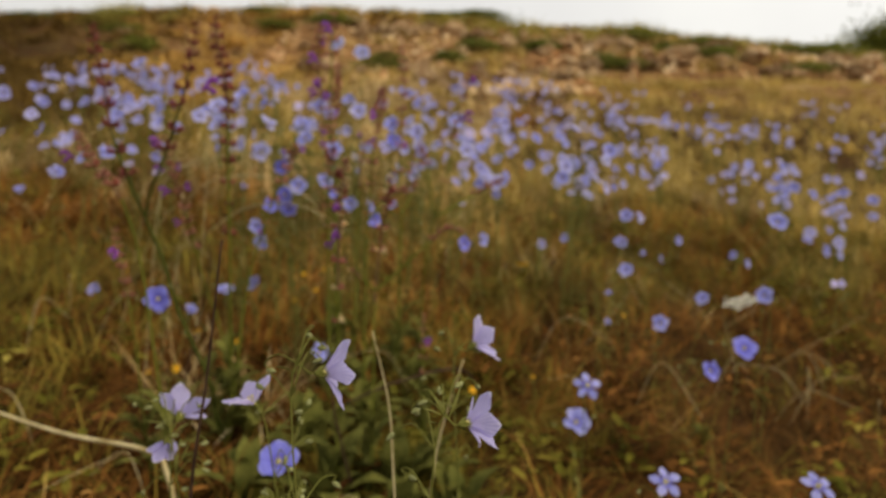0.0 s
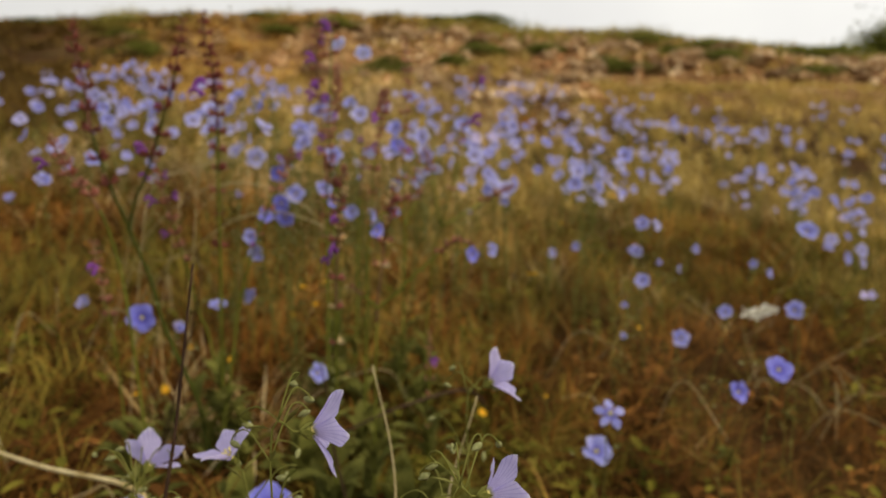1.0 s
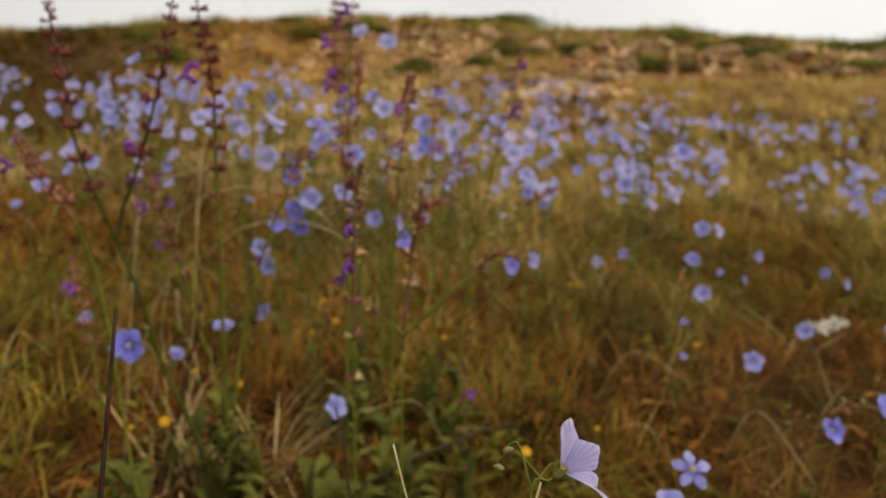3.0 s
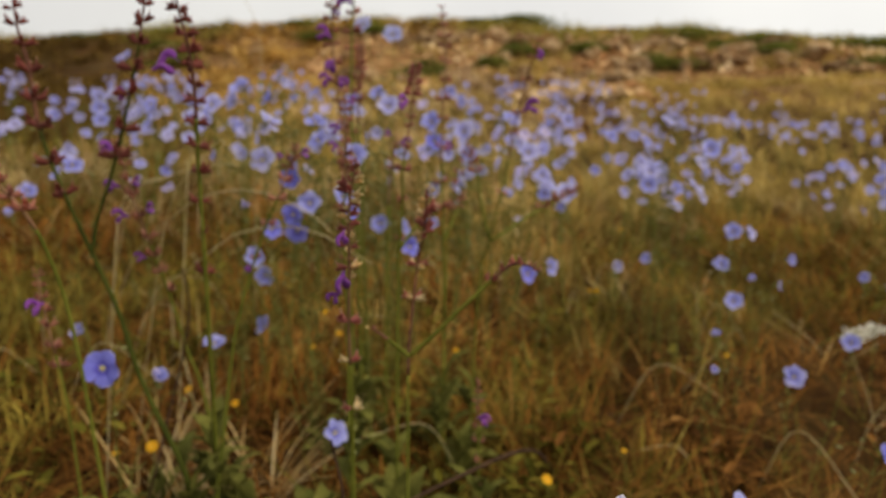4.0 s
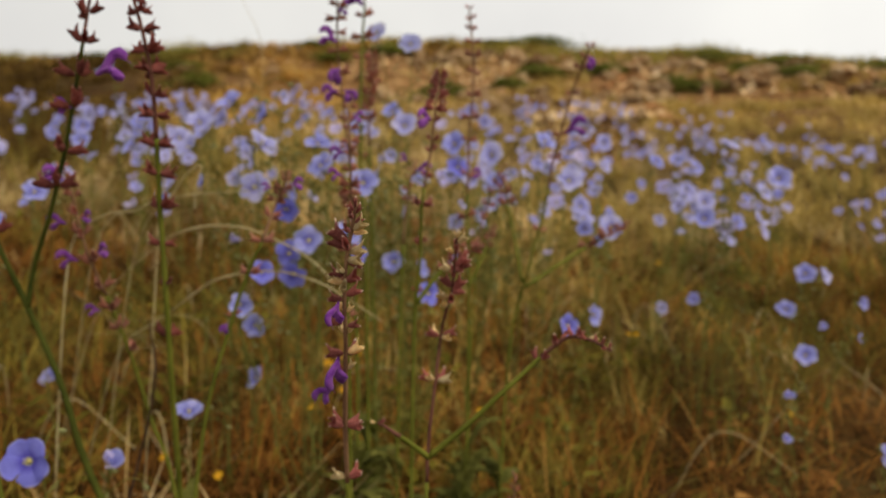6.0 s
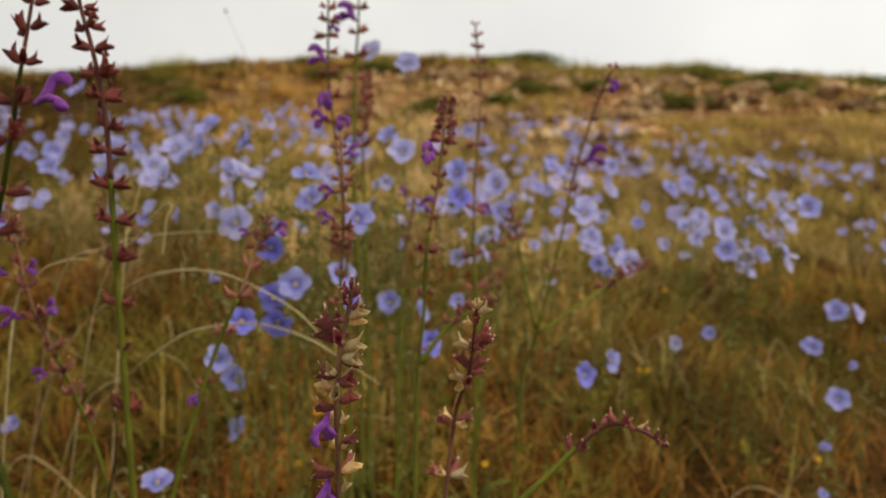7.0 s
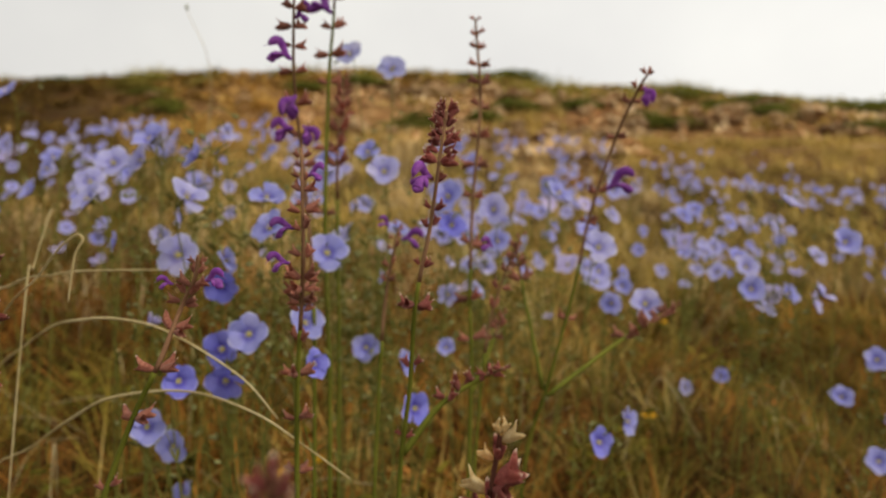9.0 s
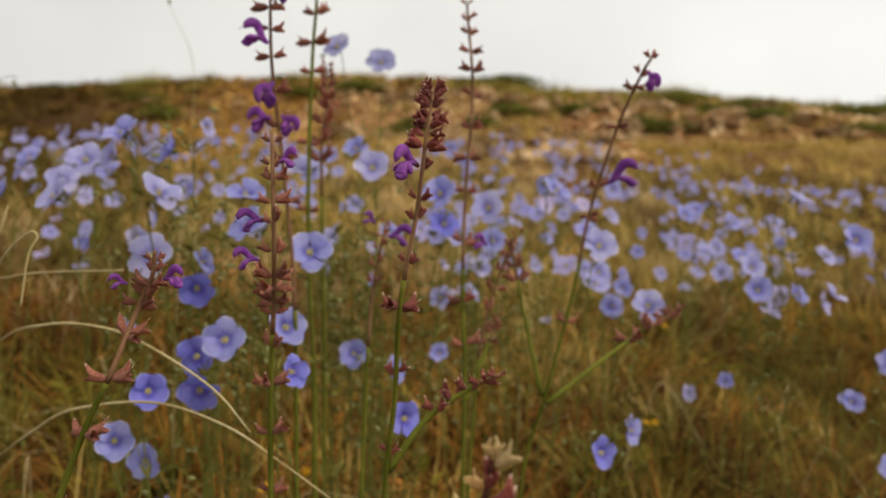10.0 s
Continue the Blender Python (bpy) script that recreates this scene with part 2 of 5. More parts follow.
CALYX = material("sage_calyx", calyx_paint([(0.25, (0.40, 0.145, 0.105)), (0.6, (0.64, 0.28, 0.20)), (0.85, (0.74, 0.44, 0.29))], (0.84, 0.62, 0.48)), 0.7, 0.4, 40.0, 0.48, fuzz=0.28)
DARK_CALYX = material("dark_sage_calyx", calyx_paint([(0.25, (0.22, 0.060, 0.056)), (0.6, (0.42, 0.125, 0.10)), (0.85, (0.54, 0.23, 0.16))], (0.66, 0.40, 0.32)), 0.7, 0.4, 40.0, 0.45, fuzz=0.16)
PLUM_CALYX = material("plum_sage_calyx", calyx_paint([(0.25, (0.32, 0.085, 0.085)), (0.6, (0.54, 0.185, 0.155)), (0.85, (0.64, 0.34, 0.27))], (0.90, 0.72, 0.56), 0.90), 0.7, 0.4, 40.0, 0.48, fuzz=0.16)
HUSK = material("dry_husk", mottled([(0.3, (0.68, 0.50, 0.23)), (0.7, (0.93, 0.80, 0.50))], 0.85, 3.0, 30.0, own), 0.75, 0.3, 40.0, 0.55, fuzz=0.08)
VIOLET = material("sage_violet", mottled([(0.3, (0.23, 0.05, 0.38)), (0.7, (0.50, 0.18, 0.64))], 0.75, 2.2, 20.0, own), 0.5, 0.2, 30.0, 0.45, fuzz=0.2)
LEAF = material("broad_leaf", mottled([(0.3, (0.14, 0.150, 0.030)), (0.7, (0.29, 0.28, 0.066))], 0.6, 50.0, 350.0, own), 0.6, 0.6, 250.0, 0.3)
YELLOW = material("yellow_petal", mottled([(0.3, (0.70, 0.33, 0.012)), (0.7, (0.85, 0.48, 0.03))], 0.8, 200.0), 0.55, sheer=0.3)
CREAM = material("cream_petal", mottled([(0.3, (0.78, 0.74, 0.62)), (0.7, (0.88, 0.86, 0.78))], 0.9, 200.0), 0.6, sheer=0.12)
DARK_STALK = material("dark_stalk", mottled([(0.3, (0.030, 0.016, 0.010)), (0.7, (0.080, 0.045, 0.025))], 0.7, 60.0), 0.75)
def stone_paint(n, link):
    """Pale tan faces, rusty and dark hollows; each stone has its own depth of colour."""
    base = mottled([(0.28, (0.09, 0.030, 0.014)), (0.42, (0.40, 0.20, 0.08)), (0.56, (0.72, 0.50, 0.26)), (0.8, (0.90, 0.78, 0.58))], 0.4, 2.4, 16.0)(n, link)
    tone = ramp(n, link, own(n), [(0, (0.50, 0.44, 0.40)), (0.3, (1.0, 0.97, 0.95)), (1, (1.4, 1.4, 1.4))])
    return blend(n, link, base, tone, 1.0, "MULTIPLY")


ROCK = material("weathered_rock", stone_paint, 0.95, 1.0, 18.0)
SHRUB = material("shrub_leaf", blades([(0.0, (0.05, 0.062, 0.010)), (0.6, (0.13, 0.14, 0.022)), (1.0, (0.26, 0.24, 0.05))]), 0.65, sheer=0.2)
BARK = material("bark", mottled([(0.3, (0.06, 0.04, 0.028)), (0.7, (0.15, 0.11, 0.08))], 0.6, 20.0), 0.9, 0.6, 40.0)


# ---- helpers for meshes ----
def mesh_of(name, verts, faces, mat, smooth=True):
    me = bpy.data.meshes.new(name)
    me.from_pydata([tuple(v) for v in verts], [], faces)
    me.materials.append(mat)
    if smooth:
        me.shade_smooth()
    me.update()
    return me


def part(name, me, parent, m=None, label=""):
    ob = new(name, me)
    ob.parent = parent
    ob.matrix_basis = m or Matrix()
    if label:
        ob["label"] = label
    return ob


def thing(name, at, label, category, group=""):
    ob = new(name)
    ob.empty_display_size = 0.02
    ob.matrix_basis = Matrix.Translation(at)
    return tagged(ob, label, category, group)


def tube(points, radii, sides=6):
    """A tapered round stem along points; returns verts and faces."""
    pts = [Vector(p) for p in points]
    verts, faces = [], []
    for i, p in enumerate(pts):
        d = (pts[min(i + 1, len(pts) - 1)] - pts[max(i - 1, 0)]).normalized()
        a = d.cross(Vector((0.31, 0.95, 0.07))).normalized()
        b = d.cross(a)
        for k in range(sides):
            w = 2 * math.pi * k / sides
            verts.append(p + float(radii[i]) * (math.cos(w) * a + math.sin(w) * b))
    for i in range(len(pts) - 1):
        for k in range(sides):
            j = (k + 1) % sides
            faces.append((i * sides + k, i * sides + j, (i + 1) * sides + j, (i + 1) * sides + k))
    faces.append(tuple(range(sides))[::-1])
    faces.append(tuple((len(pts) - 1) * sides + k for k in range(sides)))
    return verts, faces


def join(pieces):
    verts, faces = [], []
    for v, f in pieces:
        o = len(verts)
        verts += list(v)
        faces += [tuple(i + o for i in q) for q in f]
    return verts, faces


def curve_through(points, steps=6):
    """A smooth line through points (Catmull-Rom)."""
    p = [Vector(q) for q in points]
    p = [2 * p[0] - p[1]] + p + [2 * p[-1] - p[-2]]
    out = []
    for i in range(1, len(p) - 2):
        for s in range(steps):
            t = s / steps
            out.append(0.5 * (2 * p[i] + (p[i + 1] - p[i - 1]) * t + (2 * p[i - 1] - 5 * p[i] + 4 * p[i + 1] - p[i + 2]) * t * t
                              + (3 * p[i] - p[i - 1] - 3 * p[i + 1] + p[i + 2]) * t ** 3))
    return out + [p[-2]]


def facing(at, yaw, pitch, size, roll=0.0):
    """A pose whose z looks along yaw (0: towards -y, 90: towards +x) and pitch, scaled to size."""
    yaw, pitch = radians(yaw), radians(pitch)
    z = Vector((math.sin(yaw) * math.cos(pitch), -math.cos(yaw) * math.cos(pitch), math.sin(pitch)))
    q = z.to_track_quat("Z", "Y")
    return Matrix.Translation(at) @ q.to_matrix().to_4x4() @ pose(0, 0, 0, 0, 0, roll) @ Matrix.Scale(size, 4)


# ---- ground: a meadow that climbs to a stony bank ----
RIDGE_X = (-40, -8.5, -5.7, -4.8, -3.4, -1.8, -0.4, 0.5, 0.95, 2.5, 4.1, 5.5, 9, 40)
RIDGE_Z = (2.6, 2.70, 2.75, 2.84, 2.88, 2.90, 2.87, 2.79, 2.69, 2.67, 2.54, 2.42, 2.28, 2.2)


def step(a, b, v):
    v = min(1.0, max(0.0, (v - a) / (b - a)))
    return v * v * (3 - 2 * v)


def ground_z(x, y):
    side = (0.29 if x > 0 else 0.07) * math.tanh(x / 1.5) * (1 - 0.75 * step(2.5, 7.0, y))
    slope = lambda v: -0.09 + 0.22 * v - side
    yy = max(-8.0, y)
    z = slope(min(yy, 7.0))
    if y > 7.0:
        top = float(np.interp(x, RIDGE_X, RIDGE_Z))
        z += (top - z) * (0.55 * step(7.0, 9.2, y) + 0.45 * step(8.6, 10.6, y))
        if y > 10.6:
            z -= 0.16 * (min(y, 60.0) - 10.6)
    rough = 0.012 * noise.noise((x * 7, y * 7, 0)) + 0.02 * noise.noise((x * 2.1, y * 2.1, 5))
    if y > 4:
        rough += 0.10 * step(4, 8, y) * noise.noise((x * 0.9, y * 1.1, 9)) * (1 - step(9.8, 10.4, y) * 0.6)
    return z + rough


def spread(lo, hi, fine_lo, fine_hi, fine, grow):
    v = list(np.arange(fine_lo, fine_hi, fine))
    d, p = fine, v[-1]
    while p < hi:
        d *= grow
        p += d
        v.append(min(p, hi))
    d, p = fine, fine_lo
    while p > lo:
        d *= grow
        p -= d
        v.insert(0, max(p, lo))
    return v


gx, gy = spread(-300, 300, -1.6, 1.8, 0.035, 1.06), spread(-300, 600, -0.8, 2.2, 0.035, 1.045)
gv = [(x, y, ground_z(x, y)) for y in gy for x in gx]
gf = [(j * len(gx) + i, j * len(gx) + i + 1, (j + 1) * len(gx) + i + 1, (j + 1) * len(gx) + i) for j in range(len(gy) - 1) for i in range(len(gx) - 1)]
ground = new("ground", mesh_of("ground", gv, gf, SOIL))
tagged(ground, "brown earth of a dry meadow climbing to a stony bank", "ground", kind="structure")


# ---- grass, as stuff ----
def grass(name, spots, mat, label):
    """Bent blades: spots are (x, y, height, width, lean, curl, heading)."""
    verts, faces = [], []
    for x, y, h, w, lean, curl, a in spots:
        dx, dy = math.cos(a), math.sin(a)
        px, py = -dy * w / 2, dx * w / 2
        z, o = ground_z(x, y) - 0.004, len(verts)
        fall = h * (lean + curl) * 0.22 * dy
        for u, wd in ((0.0, 0.8), (0.35, 1.0), (0.72, 0.7)):
            r = h * (lean * u + curl * u * u)
            zz = z + h * u * (1 - 0.45 * curl * u) + fall * u
            verts += [(x + dx * r - px * wd, y + dy * r - py * wd, zz), (x + dx * r + px * wd, y + dy * r + py * wd, zz)]
        r = h * (lean + curl)
        verts.append((x + dx * r, y + dy * r, z + h * (1 - 0.45 * curl) + fall))
        faces += [(o, o + 1, o + 3, o + 2), (o + 2, o + 3, o + 5, o + 4), (o + 4, o + 5, o + 6)]
    ob = new(name, mesh_of(name, verts, faces, mat))
    return tagged(ob, label, "grass", kind="stuff")


def tuft(rng, x, y, count, reach, high, wide, lean):
    """Blades that spring from one root, leaning outwards."""
    out, drift = [], rng.uniform(0, 6.28)
    for _ in range(count):
        a = rng.uniform(0, 6.28) if rng.random() < 0.6 else drift + rng.gauss(0, 0.5)
        d = reach * rng.random() ** 0.7
        out.append((x + d * math.cos(a), y + d * math.sin(a), high * rng.uniform(0.45, 1.15), wide * rng.uniform(0.6, 1.3), lean * rng.uniform(0.2, 1.3), rng.uniform(0, 0.8), a + rng.gauss(0, 0.4)))
    return out


def patch(x, y):
    return noise.noise((x * 2.3, y * 2.0, 3)) + 0.5 * noise.noise((x * 7, y * 6, 8))


rng = random.Random(4)
deep_spots, dry_spots, green_spots, gold_spots, olive_spots, thatch, litter, slope_spots, dark_slope = [], [], [], [], [], [], [], [], []
for _ in range(5200):
    y = rng.uniform(-0.8, 2.3)
    x = rng.uniform(-1.0, 1.0) * (0.6 + 0.75 * max(0, y + 0.5)) + 0.05
    low = 0.6 if abs(x - 0.05) < 0.15 and y < 0.3 else 1.0
    lush = math.exp(-((x - 0.03) / 0.2) ** 2 - ((y - 0.35) / 0.3) ** 2)
    p = patch(x, y) + rng.gauss(0, 0.22) + 0.4 * lush - 0.05 * step(0.10, 0.35, -x)
    worn = step(0.1, 0.35, x) * (1 - step(1.0, 1.4, y))
    if p > 0.02 and rng.random() > 0.72 * worn:
        (deep_spots if x > 0.30 + 0.25 * noise.noise((x * 3, y * 3, 91)) + rng.gauss(0, 0.12) else green_spots).extend(tuft(rng, x, y, rng.randrange(12, 30), 0.026, rng.uniform(0.03, 0.080) * low, 0.0021, 1.2))
    elif p > -0.2 and rng.random() > 0.9 * worn:
        dry_spots += tuft(rng, x, y, rng.randrange(6, 18), 0.022, rng.uniform(0.025, 0.07) * low, 0.0018, 1.7)
    if p < 0.1 or worn > 0.5:
        (litter if rng.random() < worn * 0.82 else thatch).extend(tuft(rng, x, y, rng.randrange(14, 30), 0.045, rng.uniform(0.012, 0.035), 0.0028, 3.4))
for _ in range(500):
    y = rng.uniform(-0.3, 2.2)
    x = rng.uniform(-1.0, 1.0) * (0.6 + 0.75 * max(0, y + 0.5))
    dry_spots.append((x, y, rng.uniform(0.10, 0.21) * (0.6 if abs(x) < 0.15 and y < 0.35 else 1), rng.uniform(0.001, 0.002), rng.uniform(0, 0.7), rng.uniform(0, 0.8), rng.uniform(0, 6.28)))
for _ in range(5800):
    y = 1.15 + 6.5 * rng.random() ** 1.3
    x = rng.uniform(-1.0, 1.0) * (1.6 + 0.78 * y)
    if rng.random() > (y - 1.0) / 1.3:
        continue
    if x > 0.25 and y < 1.6 + 0.6 * noise.noise((x * 2, y * 2, 95)) and rng.random() < 0.7:
        continue
    p = noise.noise((x * 0.9, y * 0.8, 3)) + 0.6 * noise.noise((x * 3, y * 2, 8)) + rng.gauss(0, 0.2)
    p -= 0.9 * step(0.8, 3.0, -x) * step(3.5, 6.0, y)
    if 0.0 < x < 1.5 and y > 5.1 + 0.5 * noise.noise((x * 1.2, 3, 3)) and rng.random() < 0.75:
        continue
    p += 0.45 * step(0.7, 1.4, x) * step(2.0, 2.8, y)
    brown = step(0.6, 2.2, -x) * step(2.6, 4.6, y) > rng.random()
    p += 0.5 * step(0.8, 1.7, x) * (1 - step(3.0, 6.0, y)) - 0.2 * step(0.0, 0.4, x) * (1 - step(0.8, 1.2, x))
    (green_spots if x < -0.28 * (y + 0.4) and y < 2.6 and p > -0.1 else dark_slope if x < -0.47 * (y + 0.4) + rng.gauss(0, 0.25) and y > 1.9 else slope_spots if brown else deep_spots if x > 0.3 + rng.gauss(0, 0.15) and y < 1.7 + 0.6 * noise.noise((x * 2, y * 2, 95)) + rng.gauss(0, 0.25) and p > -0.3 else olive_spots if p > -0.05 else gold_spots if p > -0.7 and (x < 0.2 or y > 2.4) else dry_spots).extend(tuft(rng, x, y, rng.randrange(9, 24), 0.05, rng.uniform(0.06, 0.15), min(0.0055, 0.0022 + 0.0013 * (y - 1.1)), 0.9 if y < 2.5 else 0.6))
for _ in range(2600):
    y = rng.uniform(0.5, 2.6)
    x = rng.uniform(-1.0, 1.0) * (0.45 + 0.72 * (y + 0.5))
    p = noise.noise((x * 1.9, y * 1.6, 53)) + 0.6 * noise.noise((x * 6, y * 5, 58)) + rng.gauss(0, 0.2)
    worn = step(0.15, 0.45, x) * (1 - step(1.3, 2.1, y))
    if rng.random() < 0.88 * worn:
        continue
    if p < 0.05 and y < 1.1 and rng.random() < 0.5:
        continue
    p += -0.05 * step(0.2, 0.45, -x) * (1 - step(1.4, 2.0, y)) + 0.7 * step(0.6, 1.1, x) * (1 - step(1.8, 2.6, y)) + 0.5 * worn
    ((deep_spots if x > 0.30 + 0.3 * noise.noise((x * 3, y * 3, 91)) + rng.gauss(0, 0.14) and y < 1.6 + 0.5 * noise.noise((x * 2, y * 2, 95)) + rng.gauss(0, 0.2) else olive_spots if y > 0.7 and -0.4 < x < 0.4 else green_spots) if p > 0.05 else gold_spots if p > 1.4 - y * 0.95 and (x < 0.3 or y > 1.6) else dry_spots).extend(tuft(rng, x, y, rng.randrange(11, 24), 0.03, rng.uniform(0.04, 0.11), 0.0022, 1.2))
for _ in range(16):
    gold_spots += tuft(rng, rng.uniform(-0.38, -0.18), rng.uniform(0.42, 0.64), 9, 0.02, rng.uniform(0.05, 0.10), 0.0022, 1.2)
# bleached straw over the bare right-hand stretch
for _ in range(300):
    x, y = rng.uniform(0.16, 0.95), rng.uniform(0.55, 1.75)
    p = noise.noise((x * 4.0, y * 3.4, 71)) + rng.gauss(0, 0.2) - 0.45 * step(0.40, 0.65, x) * (1 - step(0.95, 1.2, y))
    if p > -0.08:
        (gold_spots if p > 0.4 and y > 1.1 else dry_spots).extend(tuft(rng, x, y, rng.randrange(9, 18), 0.04, rng.uniform(0.025, 0.065), 0.0020, 2.0))
around, around_green = [], []
for _ in range(4200):
    x, y = rng.uniform(-9, 9), rng.uniform(-7, 8)
    if abs(x) < 0.5 + 0.75 * max(0.0, y + 0.6):
        continue
    p = noise.noise((x * 0.9, y * 0.8, 3)) + rng.gauss(0, 0.2)
    (around_green if p > 0.05 else around).extend(tuft(rng, x, y, 12, 0.06, rng.uniform(0.05, 0.14), 0.008, 1.0))
wide = random.Random(77)
for _ in range(7500):
    x, y = wide.uniform(-8, 8), wide.uniform(-7, 7)
    if abs(x) < 0.55 + 0.80 * max(0.0, y + 0.6):
        continue
    p = noise.noise((x * 0.9, y * 0.8, 3)) + wide.gauss(0, 0.2)
    (around_green if p > 0.05 else around).extend(tuft(wide, x, y, 14, 0.07, wide.uniform(0.04, 0.12), 0.006, 1.2))
# fine straws lying every way over one another
tangle, dark_tangle = [], []
for _ in range(9000):
    y = rng.uniform(-0.4, 1.9)
    x = rng.uniform(-1.0, 1.0) * (0.55 + 0.72 * max(0, y + 0.5))
    if abs(x - 0.05) < 0.12 and y < 0.15:
        continue
    p = noise.noise((x * 2.6, y * 2.2, 63)) + 0.3 * step(0.1, 0.4, -x) - 0.35 * step(0.2, 0.5, x) - 0.5 * (1 - step(0.1, 0.4, y)) + rng.gauss(0, 0.2)
    (tangle if p > 0.05 else dark_tangle).append((x, y, rng.uniform(0.02, 0.06), rng.uniform(0.0008, 0.0018), rng.uniform(0.8, 2.6), rng.uniform(0, 1.3), rng.uniform(0, 6.28)))
grass("straw_tangle", tangle, DRY, "fine dry straws lying over one another")
grass("brown_straw_tangle", dark_tangle, DEAD, "brown rotting straws lying over one another")
grass("meadow_grass", around, DRY, "dry brown grass of the meadow round about")
grass("meadow_green_grass", around_green, OLIVE, "olive green grass of the meadow round about")
grass("green_grass", green_spots, GREEN, "tufts of fine green grass in the dry meadow")
grass("deep_green_grass", deep_spots, DEEP_GREEN, "tufts of deep green grass in the dry meadow")
grass("dry_grass", dry_spots, DRY, "tufts of dry brown grass in the meadow")
grass("olive_grass", olive_spots, OLIVE, "tufts of olive green grass farther up the meadow")
grass("brown_grass", slope_spots, SLOPE, "short brown grass on the farther slope")
grass("golden_grass", gold_spots, GOLD, "golden ripe grass farther up the meadow")
grass("litter", litter, LITTER, "dark brown rotting grass lying flat on the earth")
grass("thatch", thatch, DEAD, "fallen brown dead grass lying over the earth")
bank_spots, ridge_spots, left_spots = [], [], []
for _ in range(3400):
    y = rng.uniform(6.2, 10.6)
    x = rng.uniform(-9.5, 8.5)
    p = noise.noise((x * 0.9, y * 1.4, 13)) + 0.5 * noise.noise((x * 3.3, y * 3.3, 2)) + rng.gauss(0, 0.15)
    if p > (0.2 if -2.2 < x and y < 10.0 else -0.35):
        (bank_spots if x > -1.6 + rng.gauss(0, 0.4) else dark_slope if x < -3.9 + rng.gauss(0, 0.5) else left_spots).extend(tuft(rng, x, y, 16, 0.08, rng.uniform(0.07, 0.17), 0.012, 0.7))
for _ in range(2600):
    y, x = rng.uniform(9.3, 10.8), rng.uniform(-9.5, 9)
    p = noise.noise((x * 1.3, y * 0.8, 23)) + 0.4 * noise.noise((x * 5, 2, 2))
    if p > (-0.1 if x > 0.9 or x < -0.5 else -0.4):
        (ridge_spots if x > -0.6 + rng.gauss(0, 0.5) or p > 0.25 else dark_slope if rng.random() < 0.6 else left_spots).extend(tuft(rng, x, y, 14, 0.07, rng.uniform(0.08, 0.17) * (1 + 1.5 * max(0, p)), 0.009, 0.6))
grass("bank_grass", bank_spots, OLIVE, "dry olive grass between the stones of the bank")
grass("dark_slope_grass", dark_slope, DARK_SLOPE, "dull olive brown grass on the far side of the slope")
grass("slope_grass", left_spots, SLOPE, "dry brown grass on the far slope")
grass("ridge_grass", ridge_spots, CREST, "olive green grass along the top of the bank")

# small herb leaves low in the thatch: green ones and withered ones
def herbs(name, count, shift, cut, mat, label):
    hv, hf = [], []
    for _ in range(count):
        y = rng.uniform(-0.6, 2.0)
        x = rng.uniform(-1.0, 1.0) * (0.6 + 0.7 * max(0, y + 0.5))
        if patch(x + shift, y) < cut or (mat is HERB and (x < -0.22 and rng.random() < 0.7 or x > 0.22 and y < 1.4 and rng.random() < 0.8)):
            continue
        for _ in range(rng.randrange(8, 20)):
            p = Vector((x + rng.gauss(0, 0.022), y + rng.gauss(0, 0.022), 0))
            p.z = ground_z(p.x, p.y) + rng.uniform(0.0, 0.05)
            a = rng.uniform(0, 6.28)
            d = Vector((math.cos(a), math.sin(a), rng.uniform(-0.3, 0.8))).normalized()
            s, ln, o = d.cross(Vector((0, 0, 1))).normalized(), rng.uniform(0.012, 0.034), len(hv)
            up = Vector((0, 0, 0.003))
            hv += [p, p + d * ln * 0.3 + s * ln * 0.20 + up, p + d * ln * 0.7 + s * ln * 0.19 + up, p + d * ln, p + d * ln * 0.7 - s * ln * 0.19 + up, p + d * ln * 0.3 - s * ln * 0.20 + up, p + d * ln * 0.5]
            hf += [(o, o + 1, o + 2, o + 6), (o + 6, o + 2, o + 3), (o + 6, o + 3, o + 4), (o, o + 6, o + 4, o + 5)]
    tagged(new(name, mesh_of(name, hv, hf, mat, False)), label, "herbs", kind="stuff")


herbs("low_herbs", 1100, 3, -0.2, HERB, "small green herb leaves low in the dead grass")
herbs("withered_leaves", 700, 7, 0.0, DEAD, "withered brown leaves lying in the dead grass")


# ---- stones of the bank ----
def stone_mesh(seed):
    """A broken block: a ball cut by many planes, with a worn, uneven face."""
    bm = bmesh.new()
    bmesh.ops.create_icosphere(bm, subdivisions=3, radius=1.0)
    r = random.Random(seed)
    cuts = [(Vector((r.gauss(0, 1), r.gauss(0, 1), r.gauss(0, 0.8))).normalized(), r.uniform(0.42, 0.80)) for _ in range(14)]
    for v in bm.verts:
        for nrm, d in cuts:
            over = v.co.dot(nrm) - d
            if over > 0:
                v.co -= nrm * over
        v.co *= 1.25 + 0.14 * noise.noise(v.co * 2.6 + Vector((seed, 0, 0))) + 0.09 * noise.noise(v.co * 7 + Vector((0, seed, 0)))
    me = bpy.data.meshes.new("rock")
    bm.to_mesh(me)
    bm.free()
    me.materials.append(ROCK)
    return me


STONES = [stone_mesh(s) for s in range(7)]


def rock(x, y, w, d, h, turn, which):
    ob = new("rock", STONES[which % 7])
    ob.matrix_basis = pose(x, y, ground_z(x, y) + h * 0.30, 14 * math.sin(9 * x), 12 * math.sin(7 * y), turn) @ Matrix.Diagonal((w / 2, d / 2, h / 2, 1))
    return tagged(ob, "weathered tan rock half sunk in the bank", "rock", "rocks of the bank")


rng = random.Random(11)
